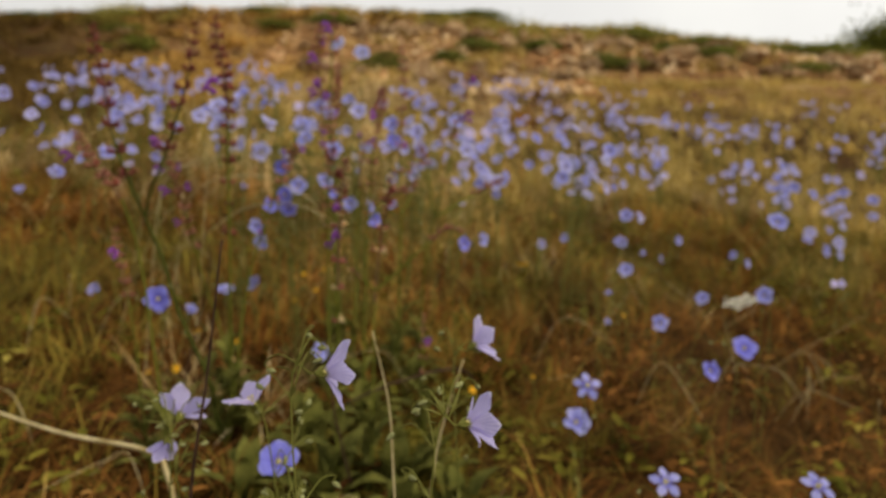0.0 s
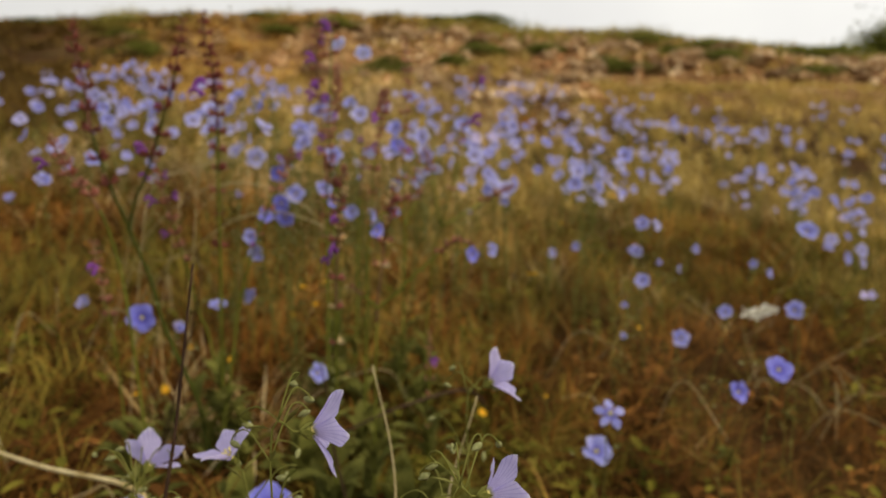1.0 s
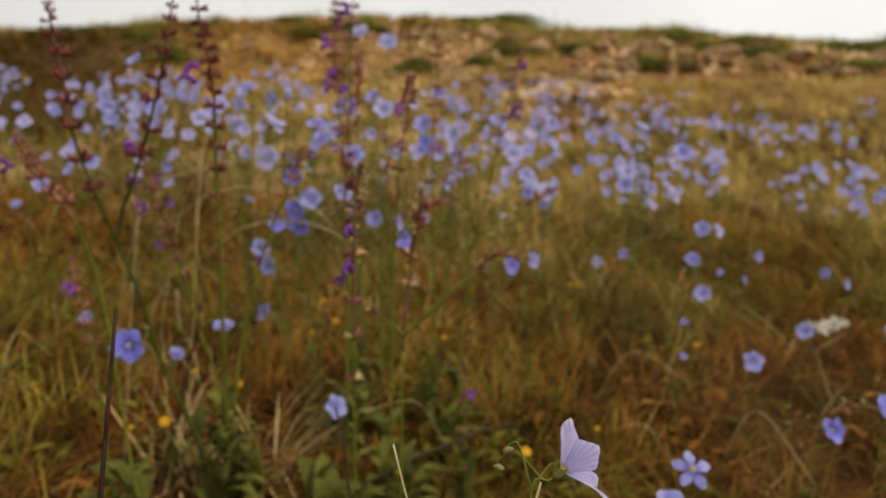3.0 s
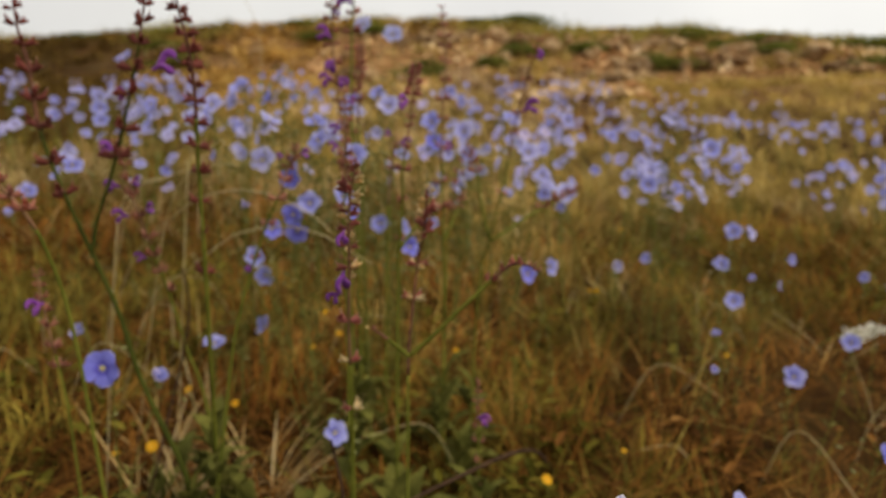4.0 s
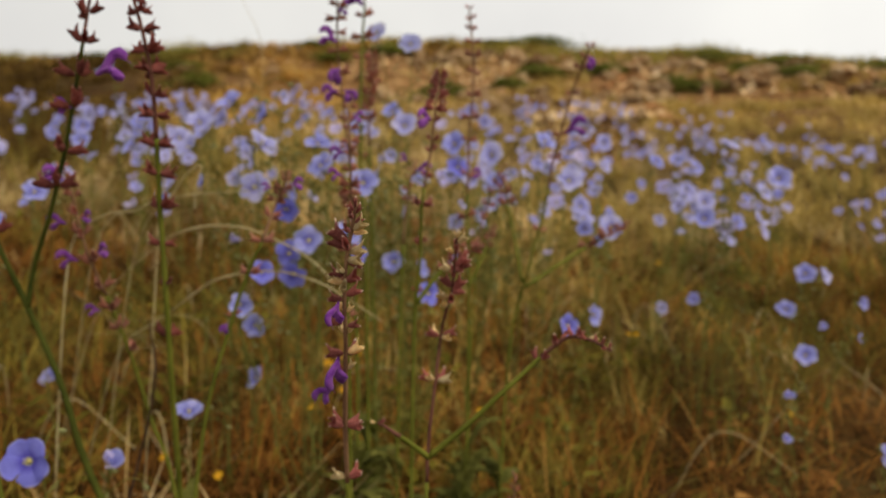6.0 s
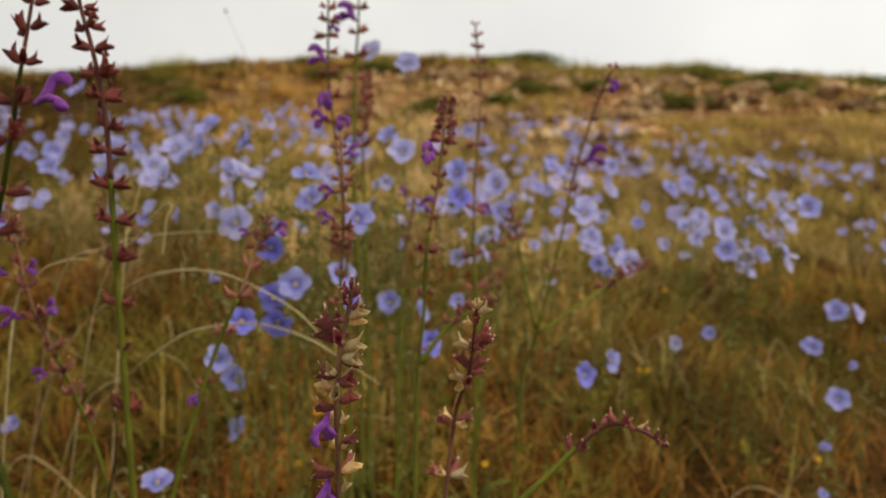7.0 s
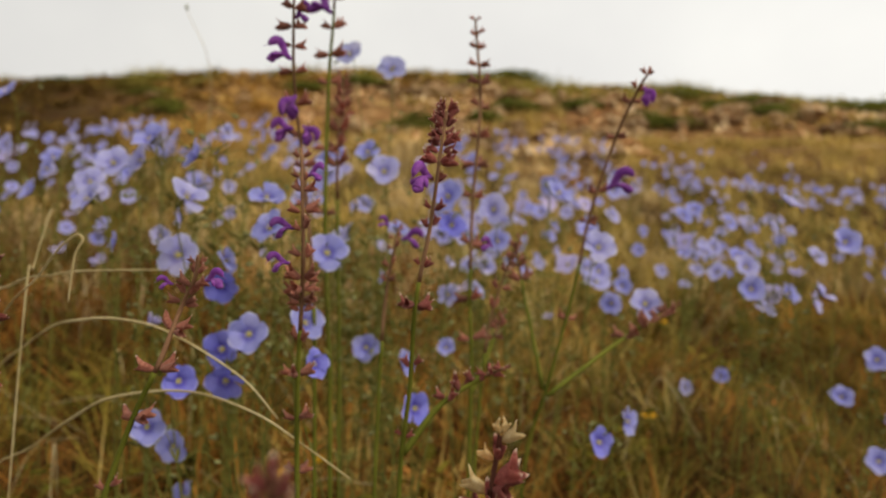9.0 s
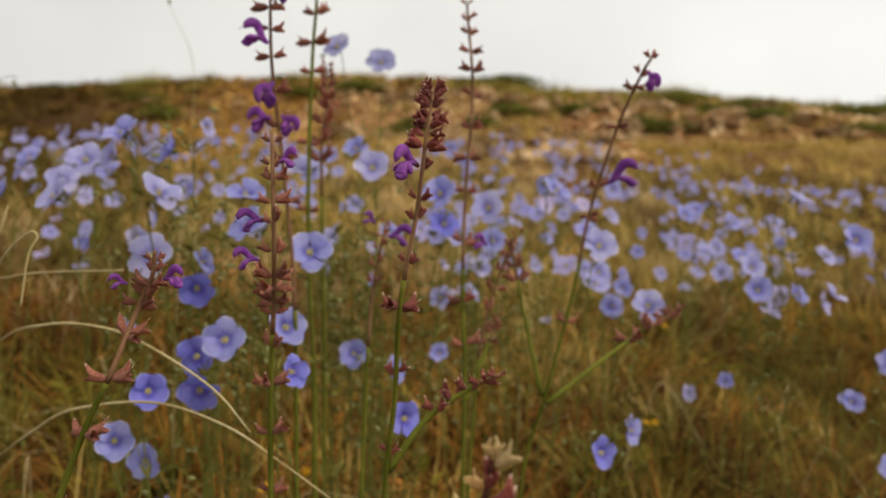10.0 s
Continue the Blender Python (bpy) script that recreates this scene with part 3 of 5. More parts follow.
# two broken ledges of larger blocks, one higher, one lower to the right
for k in range(40):
    x = -1.9 + 4.3 * k / 39 + rng.uniform(-0.06, 0.06)
    w = rng.uniform(0.12, 0.34)
    rock(x, 9.15 - 0.1 * x + rng.uniform(-0.35, 0.35), w, w * 0.7, w * rng.uniform(0.35, 0.8), rng.uniform(-40, 40), rng.randrange(7))
for k in range(34):
    x = 1.9 + 4.8 * k / 33 + rng.uniform(-0.2, 0.2)
    w = 0.09 + 0.36 * rng.random() ** 1.6
    rock(x, 8.45 + 0.25 * math.sin(2.3 * x) + rng.uniform(-0.4, 0.4), w, w * 0.7, w * rng.uniform(0.3, 0.75), rng.uniform(-40, 40), rng.randrange(7))
for k in range(16):
    x = 0.2 + 1.6 * k / 15 + rng.uniform(-0.1, 0.1)
    w = rng.uniform(0.12, 0.34)
    rock(x, 7.4 + rng.uniform(-0.5, 0.5), w, w * 0.7, w * rng.uniform(0.4, 0.7), rng.uniform(-40, 40), rng.randrange(7))
for _ in range(430):
    x, y = rng.uniform(-1.9, 6.6), rng.uniform(6.5, 9.7)
    if noise.noise((x * 0.8, y * 1.2, 41)) < 0.0 or (x > 2.0 and y < 7.9):
        continue
    w = 0.05 + 0.22 * rng.random() ** 2.0
    rock(x, y, w, w * rng.uniform(0.6, 1.0), w * rng.uniform(0.45, 0.9), rng.uniform(0, 180), rng.randrange(7))
for _ in range(40):
    x, y = rng.uniform(-4.6, -1.6), rng.uniform(8.0, 10.0)
    w = 0.06 + 0.16 * rng.random() ** 2
    rock(x, y, w, w * 0.8, w * 0.55, rng.uniform(0, 180), rng.randrange(7))


# pale stones that break the crest
for _ in range(26):
    x, w = rng.uniform(0.9, 6.2), 0.08 + 0.16 * rng.random() ** 1.5
    rock(x, rng.uniform(9.5, 10.2), w, w * rng.uniform(0.6, 1.0), w * rng.uniform(0.5, 0.8), rng.uniform(0, 180), rng.randrange(7))
# stones strewn at the foot of the bank
for _ in range(60):
    x, y = rng.uniform(-0.3, 1.5), rng.uniform(5.3, 7.2)
    if noise.noise((x * 1.1, y * 1.3, 47)) < -0.15:
        continue
    w = 0.06 + 0.20 * rng.random() ** 1.6
    rock(x, y, w, w * rng.uniform(0.6, 1.0), w * rng.uniform(0.4, 0.8), rng.uniform(0, 180), rng.randrange(7))

# broken scree between the rocks
rng = random.Random(15)
sv, sf = [], []
for _ in range(3000):
    x, y = rng.uniform(-2.2, 6.8), rng.uniform(4.9, 9.8)
    if noise.noise((x * 0.9, y * 1.3, 71)) + rng.gauss(0, 0.15) < 0.06 or (x > 1.5 and y < 7.8) or (x < 0 and y < 6.3):
        continue
    s, o = 0.018 + 0.05 * rng.random() ** 2, len(sv)
    m = pose(x, y, ground_z(x, y) + s * 0.2, rng.uniform(0, 360), rng.uniform(0, 360), rng.uniform(0, 360))
    sv += [m @ Vector((s * a * rng.uniform(0.6, 1.2), s * b * rng.uniform(0.6, 1.2), s * 0.6 * c * rng.uniform(0.6, 1.2))) for a in (-1, 1) for b in (-1, 1) for c in (-1, 1)]
    sf += [tuple(o + k for k in q) for q in ((0, 1, 3, 2), (4, 6, 7, 5), (0, 4, 5, 1), (2, 3, 7, 6), (0, 2, 6, 4), (1, 5, 7, 3))]
tagged(new("scree", mesh_of("scree", sv, sf, ROCK, False)), "tan broken stones strewn over the bank", "stones", kind="stuff")


# ---- shrubs ----
def foliage(r, count, wide, high, leaf, lumps, dome=True):
    """Many small leaves in uneven lumps; returns verts and faces."""
    verts, faces = [], []
    heads = [(Vector((r.gauss(0, 0.22) * wide, r.gauss(0, 0.2) * wide, high * r.uniform(0.2, 0.6))), r.uniform(0.3, 0.5)) for _ in range(lumps)]
    for _ in range(count):
        c, s = r.choice(heads)
        p = c + Vector((r.gauss(0, 0.4) * wide, r.gauss(0, 0.4) * wide, r.gauss(0, 0.5) * high)) * s
        far = min(1.0, math.hypot(p.x, p.y) / (wide * 0.55))
        p.z = abs(p.z) if not dome else min(abs(p.z), high * (1.0 - 0.75 * far * far) * r.uniform(0.75, 1.0))
        a = Vector((r.gauss(0, 1), r.gauss(0, 1), r.gauss(0.4, 0.7))).normalized()
        b = a.cross(Vector((r.gauss(0, 1), r.gauss(0, 1), r.gauss(0, 1)))).normalized()
        ln, wd, o = leaf * r.uniform(0.6, 1.3), leaf * r.uniform(0.2, 0.34), len(verts)
        verts += [p, p + a * ln * 0.5 + b * wd, p + a * ln, p + a * ln * 0.5 - b * wd]
        faces.append((o, o + 1, o + 2, o + 3))
    return verts, faces, heads


def shrub(x, y, wide, high, seed, name="shrub", label="low dark green cushion shrub on the stony bank", cat="shrub", count=1500, leaf=0.035):
    r = random.Random(seed)
    base = thing(name, (x, y, ground_z(x, y) - 0.02), label, cat, "shrubs of the bank")
    v, f, heads = foliage(r, count, wide, high, leaf, 9)
    part("foliage", mesh_of("foliage", v, f, SHRUB, False), base)
    for c, _ in heads:
        line = curve_through([(0, 0, 0), tuple(c * 0.5 + Vector((r.gauss(0, 0.02), 0, 0.03))), tuple(c)], 3)
        part("limb", mesh_of("limb", *tube([Vector(q) * 0.7 for q in line], list(np.linspace(0.012, 0.003, len(line))), 5), BARK), base)
    return base


for k, (x, y, w, h) in enumerate(((1.85, 8.25, 0.62, 0.24), (2.95, 9.1, 0.5, 0.2), (-3.9, 8.2, 0.6, 0.26), (0.35, 8.45, 0.5, 0.22), (-0.75, 7.6, 0.55, 0.3), (-2.4, 9.2, 0.6, 0.16), (-1.7, 9.2, 0.6, 0.16),
                                  (-0.2, 10.3, 0.5, 0.10), (0.45, 10.25, 0.85, 0.22), (-2.9, 10.0, 0.5, 0.14), (-5.1, 9.9, 0.7, 0.14), (-6.2, 9.9, 0.7, 0.14), (4.9, 9.6, 1.0, 0.2), (5.6, 9.9, 1.0, 0.22), (2.2, 8.0, 0.55, 0.2), (3.5, 8.7, 0.6, 0.2), (4.4, 8.2, 0.7, 0.2), (1.2, 8.9, 0.5, 0.2),
                                  (2.6, 9.7, 0.9, 0.2), (3.6, 9.6, 0.8, 0.18), (-4.4, 8.9, 0.7, 0.16), (0.0, 7.9, 0.4, 0.2), (-0.55, 7.3, 0.5, 0.24))):
    shrub(x, y, w, h, 40 + k, count=3200 if k == 8 else 1700)


def small_tree(x, y, high, seed):
    r = random.Random(seed)
    base = thing("small_tree", (x, y, ground_z(x, y) - 0.03), "small bushy green tree at the end of the bank", "tree")
    trunk = curve_through([(0, 0, 0), (0.03, 0.0, high * 0.25), (-0.02, 0.02, high * 0.5), (0.03, 0, high * 0.8)], 4)
    part("trunk", mesh_of("trunk", *tube(trunk, list(np.linspace(0.05, 0.015, len(trunk))), 8), BARK), base)
    for k in range(9):
        a, s = k * 2.4, r.uniform(0.22, 0.6)
        tip = Vector((math.cos(a) * 0.42, math.sin(a) * 0.3, high * (s + r.uniform(0.12, 0.4))))
        line = curve_through([(0, 0, high * s * 0.9), tip * 0.5 + Vector((0, 0, high * s * 0.5)), tip], 3)
        part("limb", mesh_of("limb", *tube(line, list(np.linspace(0.02, 0.005, len(line))), 5), BARK), base)
    v, f, _ = foliage(r, 6500, 1.05, high * 0.85, 0.07, 34, False)
    part("crown", mesh_of("crown", v, f, SHRUB, False), base)


small_tree(7.28, 11.0, 1.0, 3)


# ---- flax ----
def petal_verts(seed, nu=7, nv=7, wide=1.0, cup=0.42):
    r = random.Random(seed)
    verts, faces = [], []
    lean, wav = r.uniform(-0.06, 0.06), r.uniform(0, 6)
    for i in range(nu + 1):
        u = i / nu
        half = wide * 0.62 * (u ** 0.72) * (1 - 0.36 * max(0.0, u - 0.7) ** 1.4 / 0.3 ** 1.4) + 0.02
        for j in range(nv):
            v = 2 * j / (nv - 1) - 1
            edge = 1 - 0.24 * v * v * u + (0.018 * math.sin(5 * v + wav) if i == nu else 0)
            z = cup * (u ** 1.05) - 0.20 * u ** 3 + 0.05 * v * u + 0.03 * u * math.sin(4 * v + wav)
            verts.append((u * edge, v * half + lean * u, z))
    for i in range(nu):
        for j in range(nv - 1):
            o = i * nv + j
            faces.append((o, o + 1, o + nv + 1, o + nv))
    return verts, faces


PETALS = {mat.name: [mesh_of("petal", *petal_verts(s, cup=0.44 + 0.06 * s), mat) for s in range(4)] for mat in (PETAL, LILAC_PETAL, DEEP_PETAL, PALE_PETAL, SKYLIT_PETAL)}
SLIM = [mesh_of("petal", *petal_verts(30 + s, wide=0.60, cup=0.42), PALE_PETAL) for s in range(3)]
STAR = [mesh_of("petal", *petal_verts(20 + s, wide=0.56, cup=0.15), PETAL) for s in range(2)]


def heart_pieces():
    """Receptacle, stamens and sepals of one blossom, at unit radius."""
    pieces = [tube([(0, 0, 0.03), (0, 0, 0.08), (0, 0, 0.15)], [0.09, 0.08, 0.04], 8)]
    for k in range(5):
        a = 2 * math.pi * k / 5 + 0.3
        c, s = math.cos(a), math.sin(a)
        pieces.append(tube([(0.04 * c, 0.04 * s, 0.05), (0.10 * c, 0.10 * s, 0.22), (0.12 * c, 0.12 * s, 0.30)], [0.012, 0.012, 0.035], 4))
    return join(pieces)


def sepal_pieces():
    pieces = [tube([(0, 0, -0.20), (0, 0, -0.12), (0, 0, 0.02)], [0.03, 0.10, 0.10], 8)]
    for k in range(5):
        a = 2 * math.pi * k / 5
        c, s = math.cos(a), math.sin(a)
        at = lambda r, w, z: (r * c - w * s, r * s + w * c, z)
        pieces.append(([at(0.03, 0, -0.2), at(0.14, 0.07, -0.06), at(0.22, 0, 0.10), at(0.14, -0.07, -0.06)], [(0, 1, 2, 3)]))
    return join(pieces)


HEART_MESH = mesh_of("blossom", *heart_pieces(), HEART)
SEPAL_MESH = mesh_of("sepal_cup", *sepal_pieces(), FLAX_STEM)
BUD_MESH = mesh_of("bud", *tube([(0, 0, -0.1), (0, 0, 0.1), (0, 0, 0.5), (0, 0, 0.9), (0, 0, 1.15)], [0.06, 0.22, 0.32, 0.19, 0.02], 8), FLAX_BUD)


def whole_blossom(seed, mat):
    """A far blossom in one mesh: petals and heart."""
    r = random.Random(seed)
    pieces = []
    for k in range(5):
        v, f = petal_verts(seed * 7 + k, 4, 3, cup=r.uniform(0.25, 0.55))
        m = pose(0, 0, 0, r.uniform(-8, 8), r.uniform(-14, 8), 72 * k + r.uniform(-6, 6))
        pieces.append(([m @ Vector(q) for q in v], f))
    petals = join(pieces)
    v, f = tube([(0, 0, -0.15), (0, 0, 0.0), (0, 0, 0.17)], [0.04, 0.09, 0.04], 6)
    me = mesh_of("blossom", *join([petals, (v, f)]), mat)
    me.materials.append(HEART)
    for p in me.polygons:
        p.material_index = 1 if p.index >= len(petals[1]) else 0
    return me


def leaflets(line, r, count, length, start=0.0, stop=1.0):
    """Narrow pointed leaves set along a stem."""
    pieces = []
    for _ in range(count):
        i = int(len(line) * (start + (stop - start) * r.random()))
        p = Vector(line[min(i, len(line) - 1)])
        a = r.uniform(0, 2 * math.pi)
        d = Vector((math.cos(a), math.sin(a), r.uniform(0.5, 1.3))).normalized()
        s = d.cross(Vector((0, 0, 1))).normalized() * length * 0.075
        ln = length * r.uniform(0.6, 1.2)
        pieces.append(([p, p + d * ln * 0.45 + s, p + d * ln - Vector((0, 0, ln * 0.15)), p + d * ln * 0.45 - s], [(0, 1, 2, 3)]))
    return join(pieces)


def blossom(parent, origin, at, yaw, pitch, size, r, kind="", turn=None):
    """One flax blossom under its plant; size is its width in millimetres."""
    m = facing(Vector(at) - origin, yaw, pitch, size / 2000, r.uniform(0, 72) if turn is None else turn)
    heart = part("blossom", HEART_MESH, parent, m)
    mats = SLIM if kind in ("pale", "funnel") else PETALS[{"deep": DEEP_PETAL, "lilac": LILAC_PETAL, "mist": SKYLIT_PETAL}.get(kind, PETAL).name]
    shut = {"shut": 34, "funnel": 42, "pale": 20}.get(kind, 0)
    for k in range(5):
        me = r.choice(STAR) if kind == "star" else r.choice(SLIM if kind == "shut" and k % 2 else mats)
        part("petal", me, heart, pose(0, 0, 0.0, r.uniform(-13, 13), r.uniform(-14, 10) - shut, 72 * k + r.uniform(-6, 6)))
    part("sepal_cup", SEPAL_MESH, heart)
    return heart


def flax_plant(blooms, seed, label="slender flax plant with open lavender blue blossoms in dry grass", buds=3, base=None, leafy=22):
    """blooms: (x, y, z, yaw, pitch, width in mm, kind, turn about its axis)."""
    r = random.Random(seed)
    bx = sum(b[0] for b in blooms) / len(blooms) + r.uniform(-0.03, 0.03)
    by = sum(b[1] for b in blooms) / len(blooms) + r.uniform(-0.01, 0.05)
    if base:
        bx, by = base
    origin = Vector((bx, by, ground_z(bx, by) - 0.005))
    plant = thing("flax_plant", origin, label, "flax plant", "flax plants of the meadow")
    for b in blooms:
        x, y, z, yaw, pitch, size, kind, turn = (*b, *(None,) * (8 - len(b)))
        yaw = r.uniform(-35, 35) if yaw is None else yaw
        pitch = r.uniform(10, 45) if pitch is None else pitch
        size = r.uniform(27, 31) if size is None else size
        head = blossom(plant, origin, (x, y, z), yaw, pitch, size, r, kind or "", turn)
        top = head.matrix_basis @ Vector((0, 0, -0.2))
        nrm = (head.matrix_basis.to_3x3() @ Vector((0, 0, -1))).normalized()
        neck = top + nrm * 0.012 + Vector((0, 0, -0.012))
        foot = Vector((r.uniform(-0.012, 0.012), r.uniform(-0.012, 0.012), 0))
        mid = foot.lerp(neck, 0.5) + Vector((r.uniform(-0.012, 0.012), r.uniform(-0.012, 0.012), 0))
        line = curve_through([foot, mid, neck, top], 5)
        part("stem", mesh_of("stem", *tube(line, list(np.linspace(0.0007, 0.0004, len(line))), 5), FLAX_STEM), plant)
        part("foliage", mesh_of("foliage", *leaflets(line, r, leafy, 0.017, 0.1, 0.85), FLAX_LEAF, False), plant)
        for _ in range(buds):
            p = Vector(line[r.randrange(len(line) // 2, len(line) - 2)])
            tip = p + Vector((r.uniform(-0.025, 0.025), r.uniform(0.004, 0.03), r.uniform(-0.005, 0.022)))
            over = tip + Vector((r.uniform(-0.006, 0.006), 0, -0.004))
            twig = curve_through([p, p.lerp(tip, 0.6) + Vector((0, 0, 0.006)), tip, over], 3)
            stalk = part("pedicel", mesh_of("pedicel", *tube(twig, [0.0004] * len(twig), 4), FLAX_STEM), plant)
            part("bud", BUD_MESH, stalk, facing(over, r.uniform(-180, 180), r.uniform(-60, 30), 0.0052))
    return plant


def cluster(blooms, reach=0.085):
    """Blossoms that stand close together share one plant."""
    groups = []
    for b in blooms:
        for g in groups:
            if len(g) < 5 and math.hypot(b[0] - g[0][0], b[1] - g[0][1]) < reach:
                g.append(b)
                break
        else:
            groups.append([b])
    return groups


LEFT_CLUMP = [(-.320, .681, .492, 5, 32, 32), (-.291, .598, .456, -40, 30, 30), (-.258, .626, .505, -25, 42, 31), (-.268, .632, .490, -40, 10, 26), (-.221, .628, .494, -70, 20, 30),
              (-.207, .575, .458, 55, 45, 30), (-.223, .600, .416, 0, 20, 34), (-.319, .684, .424, -60, 10, 20), (-.194, .616, .412, 75, 20, 22), (-.155, .563, .364, 0, 12, 29, "blue"),
              (-.180, .580, .350, -15, 5, 29, "deep"), (-.170, .560, .333, 12, -28, 28, "deep"), (-.195, .540, .335, 42, 15, 25, "deep")]
LEFT_LOW = [(-.217, .542, .303, 40, 20, 25), (-.222, .594, .274, 5, 10, 26), (-.119, .570, .372, 45, 10, 28), (-.095, .500, .357, 60, 15, 20, "deep"), (-.108, .590, .420, 15, 30, 31),
            (-.150, .590, .437, -25, 35, 30), (-.160, .610, .460, 20, 45, 28), (-.099, .712, .332, 0, 12, 27), (-.041, .577, .313, 45, 10, 25, "deep"),
            (-.271, .646, .355, 100, 50, 27, "funnel"), (-.190, .600, .395, 20, -20, 27, "deep")]
MIDDLE = [(-.084, .704, .490, 0, 22, 33), (-.112, .780, .517, -20, 30, 27), (-.127, .660, .482, 15, 45, 31), (-.136, .800, .620, -15, 25, 31, "mist"), (-.093, .805, .606, 5, 28, 32, "mist"),
          (-.027, .720, .470, -15, 25, 32), (.015, .769, .461, -10, 22, 33), (-.025, .736, .444, 20, 35, 30, "deep"), (.080, .800, .480, 45, 40, 32), (.102, .684, .427, 15, 30, 31),
          (.159, .753, .374, 0, 20, 32), (.132, .770, .372, -40, 15, 24), (.007, .900, .398, 20, 40, 28)]
MIDDLE_FAR = [(.197, 1.044, .387, 40, 20, 25), (.279, 1.317, .416, 0, 20, 26), (.252, .964, .465, 20, 30, 27), (.316, .984, .459, 45, 30, 26), (.133, .704, .275, 60, 10, 27),
              (.100, .650, .272, 40, 5, 26, "deep"), (-.027, .729, .331, 0, 20, 19), (.104, 1.104, .315, -40, 60, 22, "pale"), (-.059, .647, .331, 70, 10, 24), (.020, .802, .430, 0, 30, 28),
              (.167, 1.177, .386, 20, 30, 27), (.175, .991, .344, -20, 40, 22), (.185, .985, .375, 10, 20, 26)]
RIGHT_CLUMP = [(.306, .897, .405, -5, 32, 32), (.292, .845, .384, 0, 14, 32), (.365, .900, .396, 160, 60, 26, "pale"), (.335, .857, .378, 50, 35, 28), (.348, .808, .383, 60, 50, 28),
               (.374, .819, .436, 0, 22, 33), (.385, .900, .419, 30, 30, 26), (.301, .778, .472, 55, 55, 30), (.270, .880, .400, -40, 20, 24), (.416, .829, .315, -15, 25, 27),
               (.440, .835, .312, 50, 20, 24), (.280, 1.027, .238, 15, 12, 23), (.339, 1.053, .249, -40, 30, 24)]
RIGHT_LOW = [(.431, .925, .254, -10, 30, 28), (.370, .747, .179, -20, 20, 17, "shut"), (.372, .756, .121, -10, 30, 20, "shut"), (.434, .647, .146, 0, 25, 29), (.448, .356, .179, 0, 38, 32, "deep"),
             (.452, .469, .117, 20, 15, 30, "deep"), (.591, .594, .322, 0, 22, 33), (.549, .528, .217, -20, 25, 27), (.509, .663, .186, -30, 25, 25), (.790, .756, .197, 150, 40, 34, "pale"),
             (.695, .993, .226, -50, 30, 20), (.684, .903, .219, 40, 20, 21), (.486, .833, .233, 60, 10, 19), (.419, .826, .210, -10, 30, 29), (.580, 1.016, .253, 30, 20, 22)]
RIGHT_FAR = [(.470, .900, .235, 0, 25, 18, "shut"), (.930, 1.275, .360), (1.006, 1.282, .355), (.960, 1.285, .372), (1.072, 1.200, .404, 0, 30, 30, "pale"), (1.05, 1.22, .36), (1.10, 1.18, .345),
             (.920, 1.500, .405, 0, 35, 30, "pale"), (.957, 1.832, .391, 60, 10, 26), (.341, 1.558, .453)]
LEFT_EDGE = [(-.274, .332, .229, 8, 18, 33, "deep"), (-.268, .410, .195, 60, 60, 26, "shut"), (-.610, .810, .150, -20, 40, 28), (-.250, .504, .209, 20, 65, 26), (-.270, .720, .184, -35, 25, 30),
             (-.644, .756, .376, 40, 30, 28), (-.940, 1.108, .329, 0, 50, 28), (-.505, .799, .577, -20, 45, 30), (-.596, .761, .402, -30, 30, 27), (-.597, .643, .445, -60, 20, 27),
             (-.479, .616, .410, 50, 30, 27), (-.096, .421, .143, 60, 30, 27)]
LEFT_BACK = [(-.414, 1.044, .485, 0, 25, 28), (-.365, .720, .478, 20, 30, 30), (-.480, .830, .500), (-.520, .900, .520), (-.560, .820, .485), (-.610, .900, .515), (-.450, .760, .470), (-.400, .860, .500),
             (-.690, .950, .520)]
FRONT = [(-.101, -.030, .219, 178, 28, 44, "pale", 18), (-.104, -.044, .208, -130, -60, 30, "funnel"), (-.037, -.072, .244, -75, 58, 39, "pale"), (.0163, -.131, .283, 106, 0, 43, "pale", 30),
         (.0906, -.137, .260, 108, 2, 40, "pale", 18), (.098, -.006, .267, 112, 28, 43, "pale", 8), (.234, .252, .159, 0, 45, 33, "star"), (.236, .320, .091, 20, 50, 36, "blue"),
         (.281, .120, .112, 0, 55, 31, "star"), (.419, .120, .112, 10, 50, 31, "star"), (-.067, .100, .130, -10, 56, 37, "deep")]
seed = 100
for field in (LEFT_CLUMP, LEFT_LOW, MIDDLE, MIDDLE_FAR, RIGHT_CLUMP, RIGHT_LOW, RIGHT_FAR, LEFT_EDGE, LEFT_BACK):
    for group in cluster(field):
        seed += 1
        if field in (LEFT_CLUMP, MIDDLE, RIGHT_CLUMP, RIGHT_FAR, LEFT_BACK):
            group = [b if len(b) > 6 or k % 2 or len(b) < 6 else (*b, "lilac") for k, b in enumerate(group)]
        flax_plant(group, seed)
for k, b in enumerate(FRONT):
    flax_plant([b], 300 + k, "flax plant with a pale lilac blossom and nodding buds" if k < 6 else "low flax plant with a small star-shaped blue blossom" if b[6] == "star" else "low flax plant with an open blue blossom", 11 if k == 3 else 8 if k < 6 else 1,
               leafy=12)


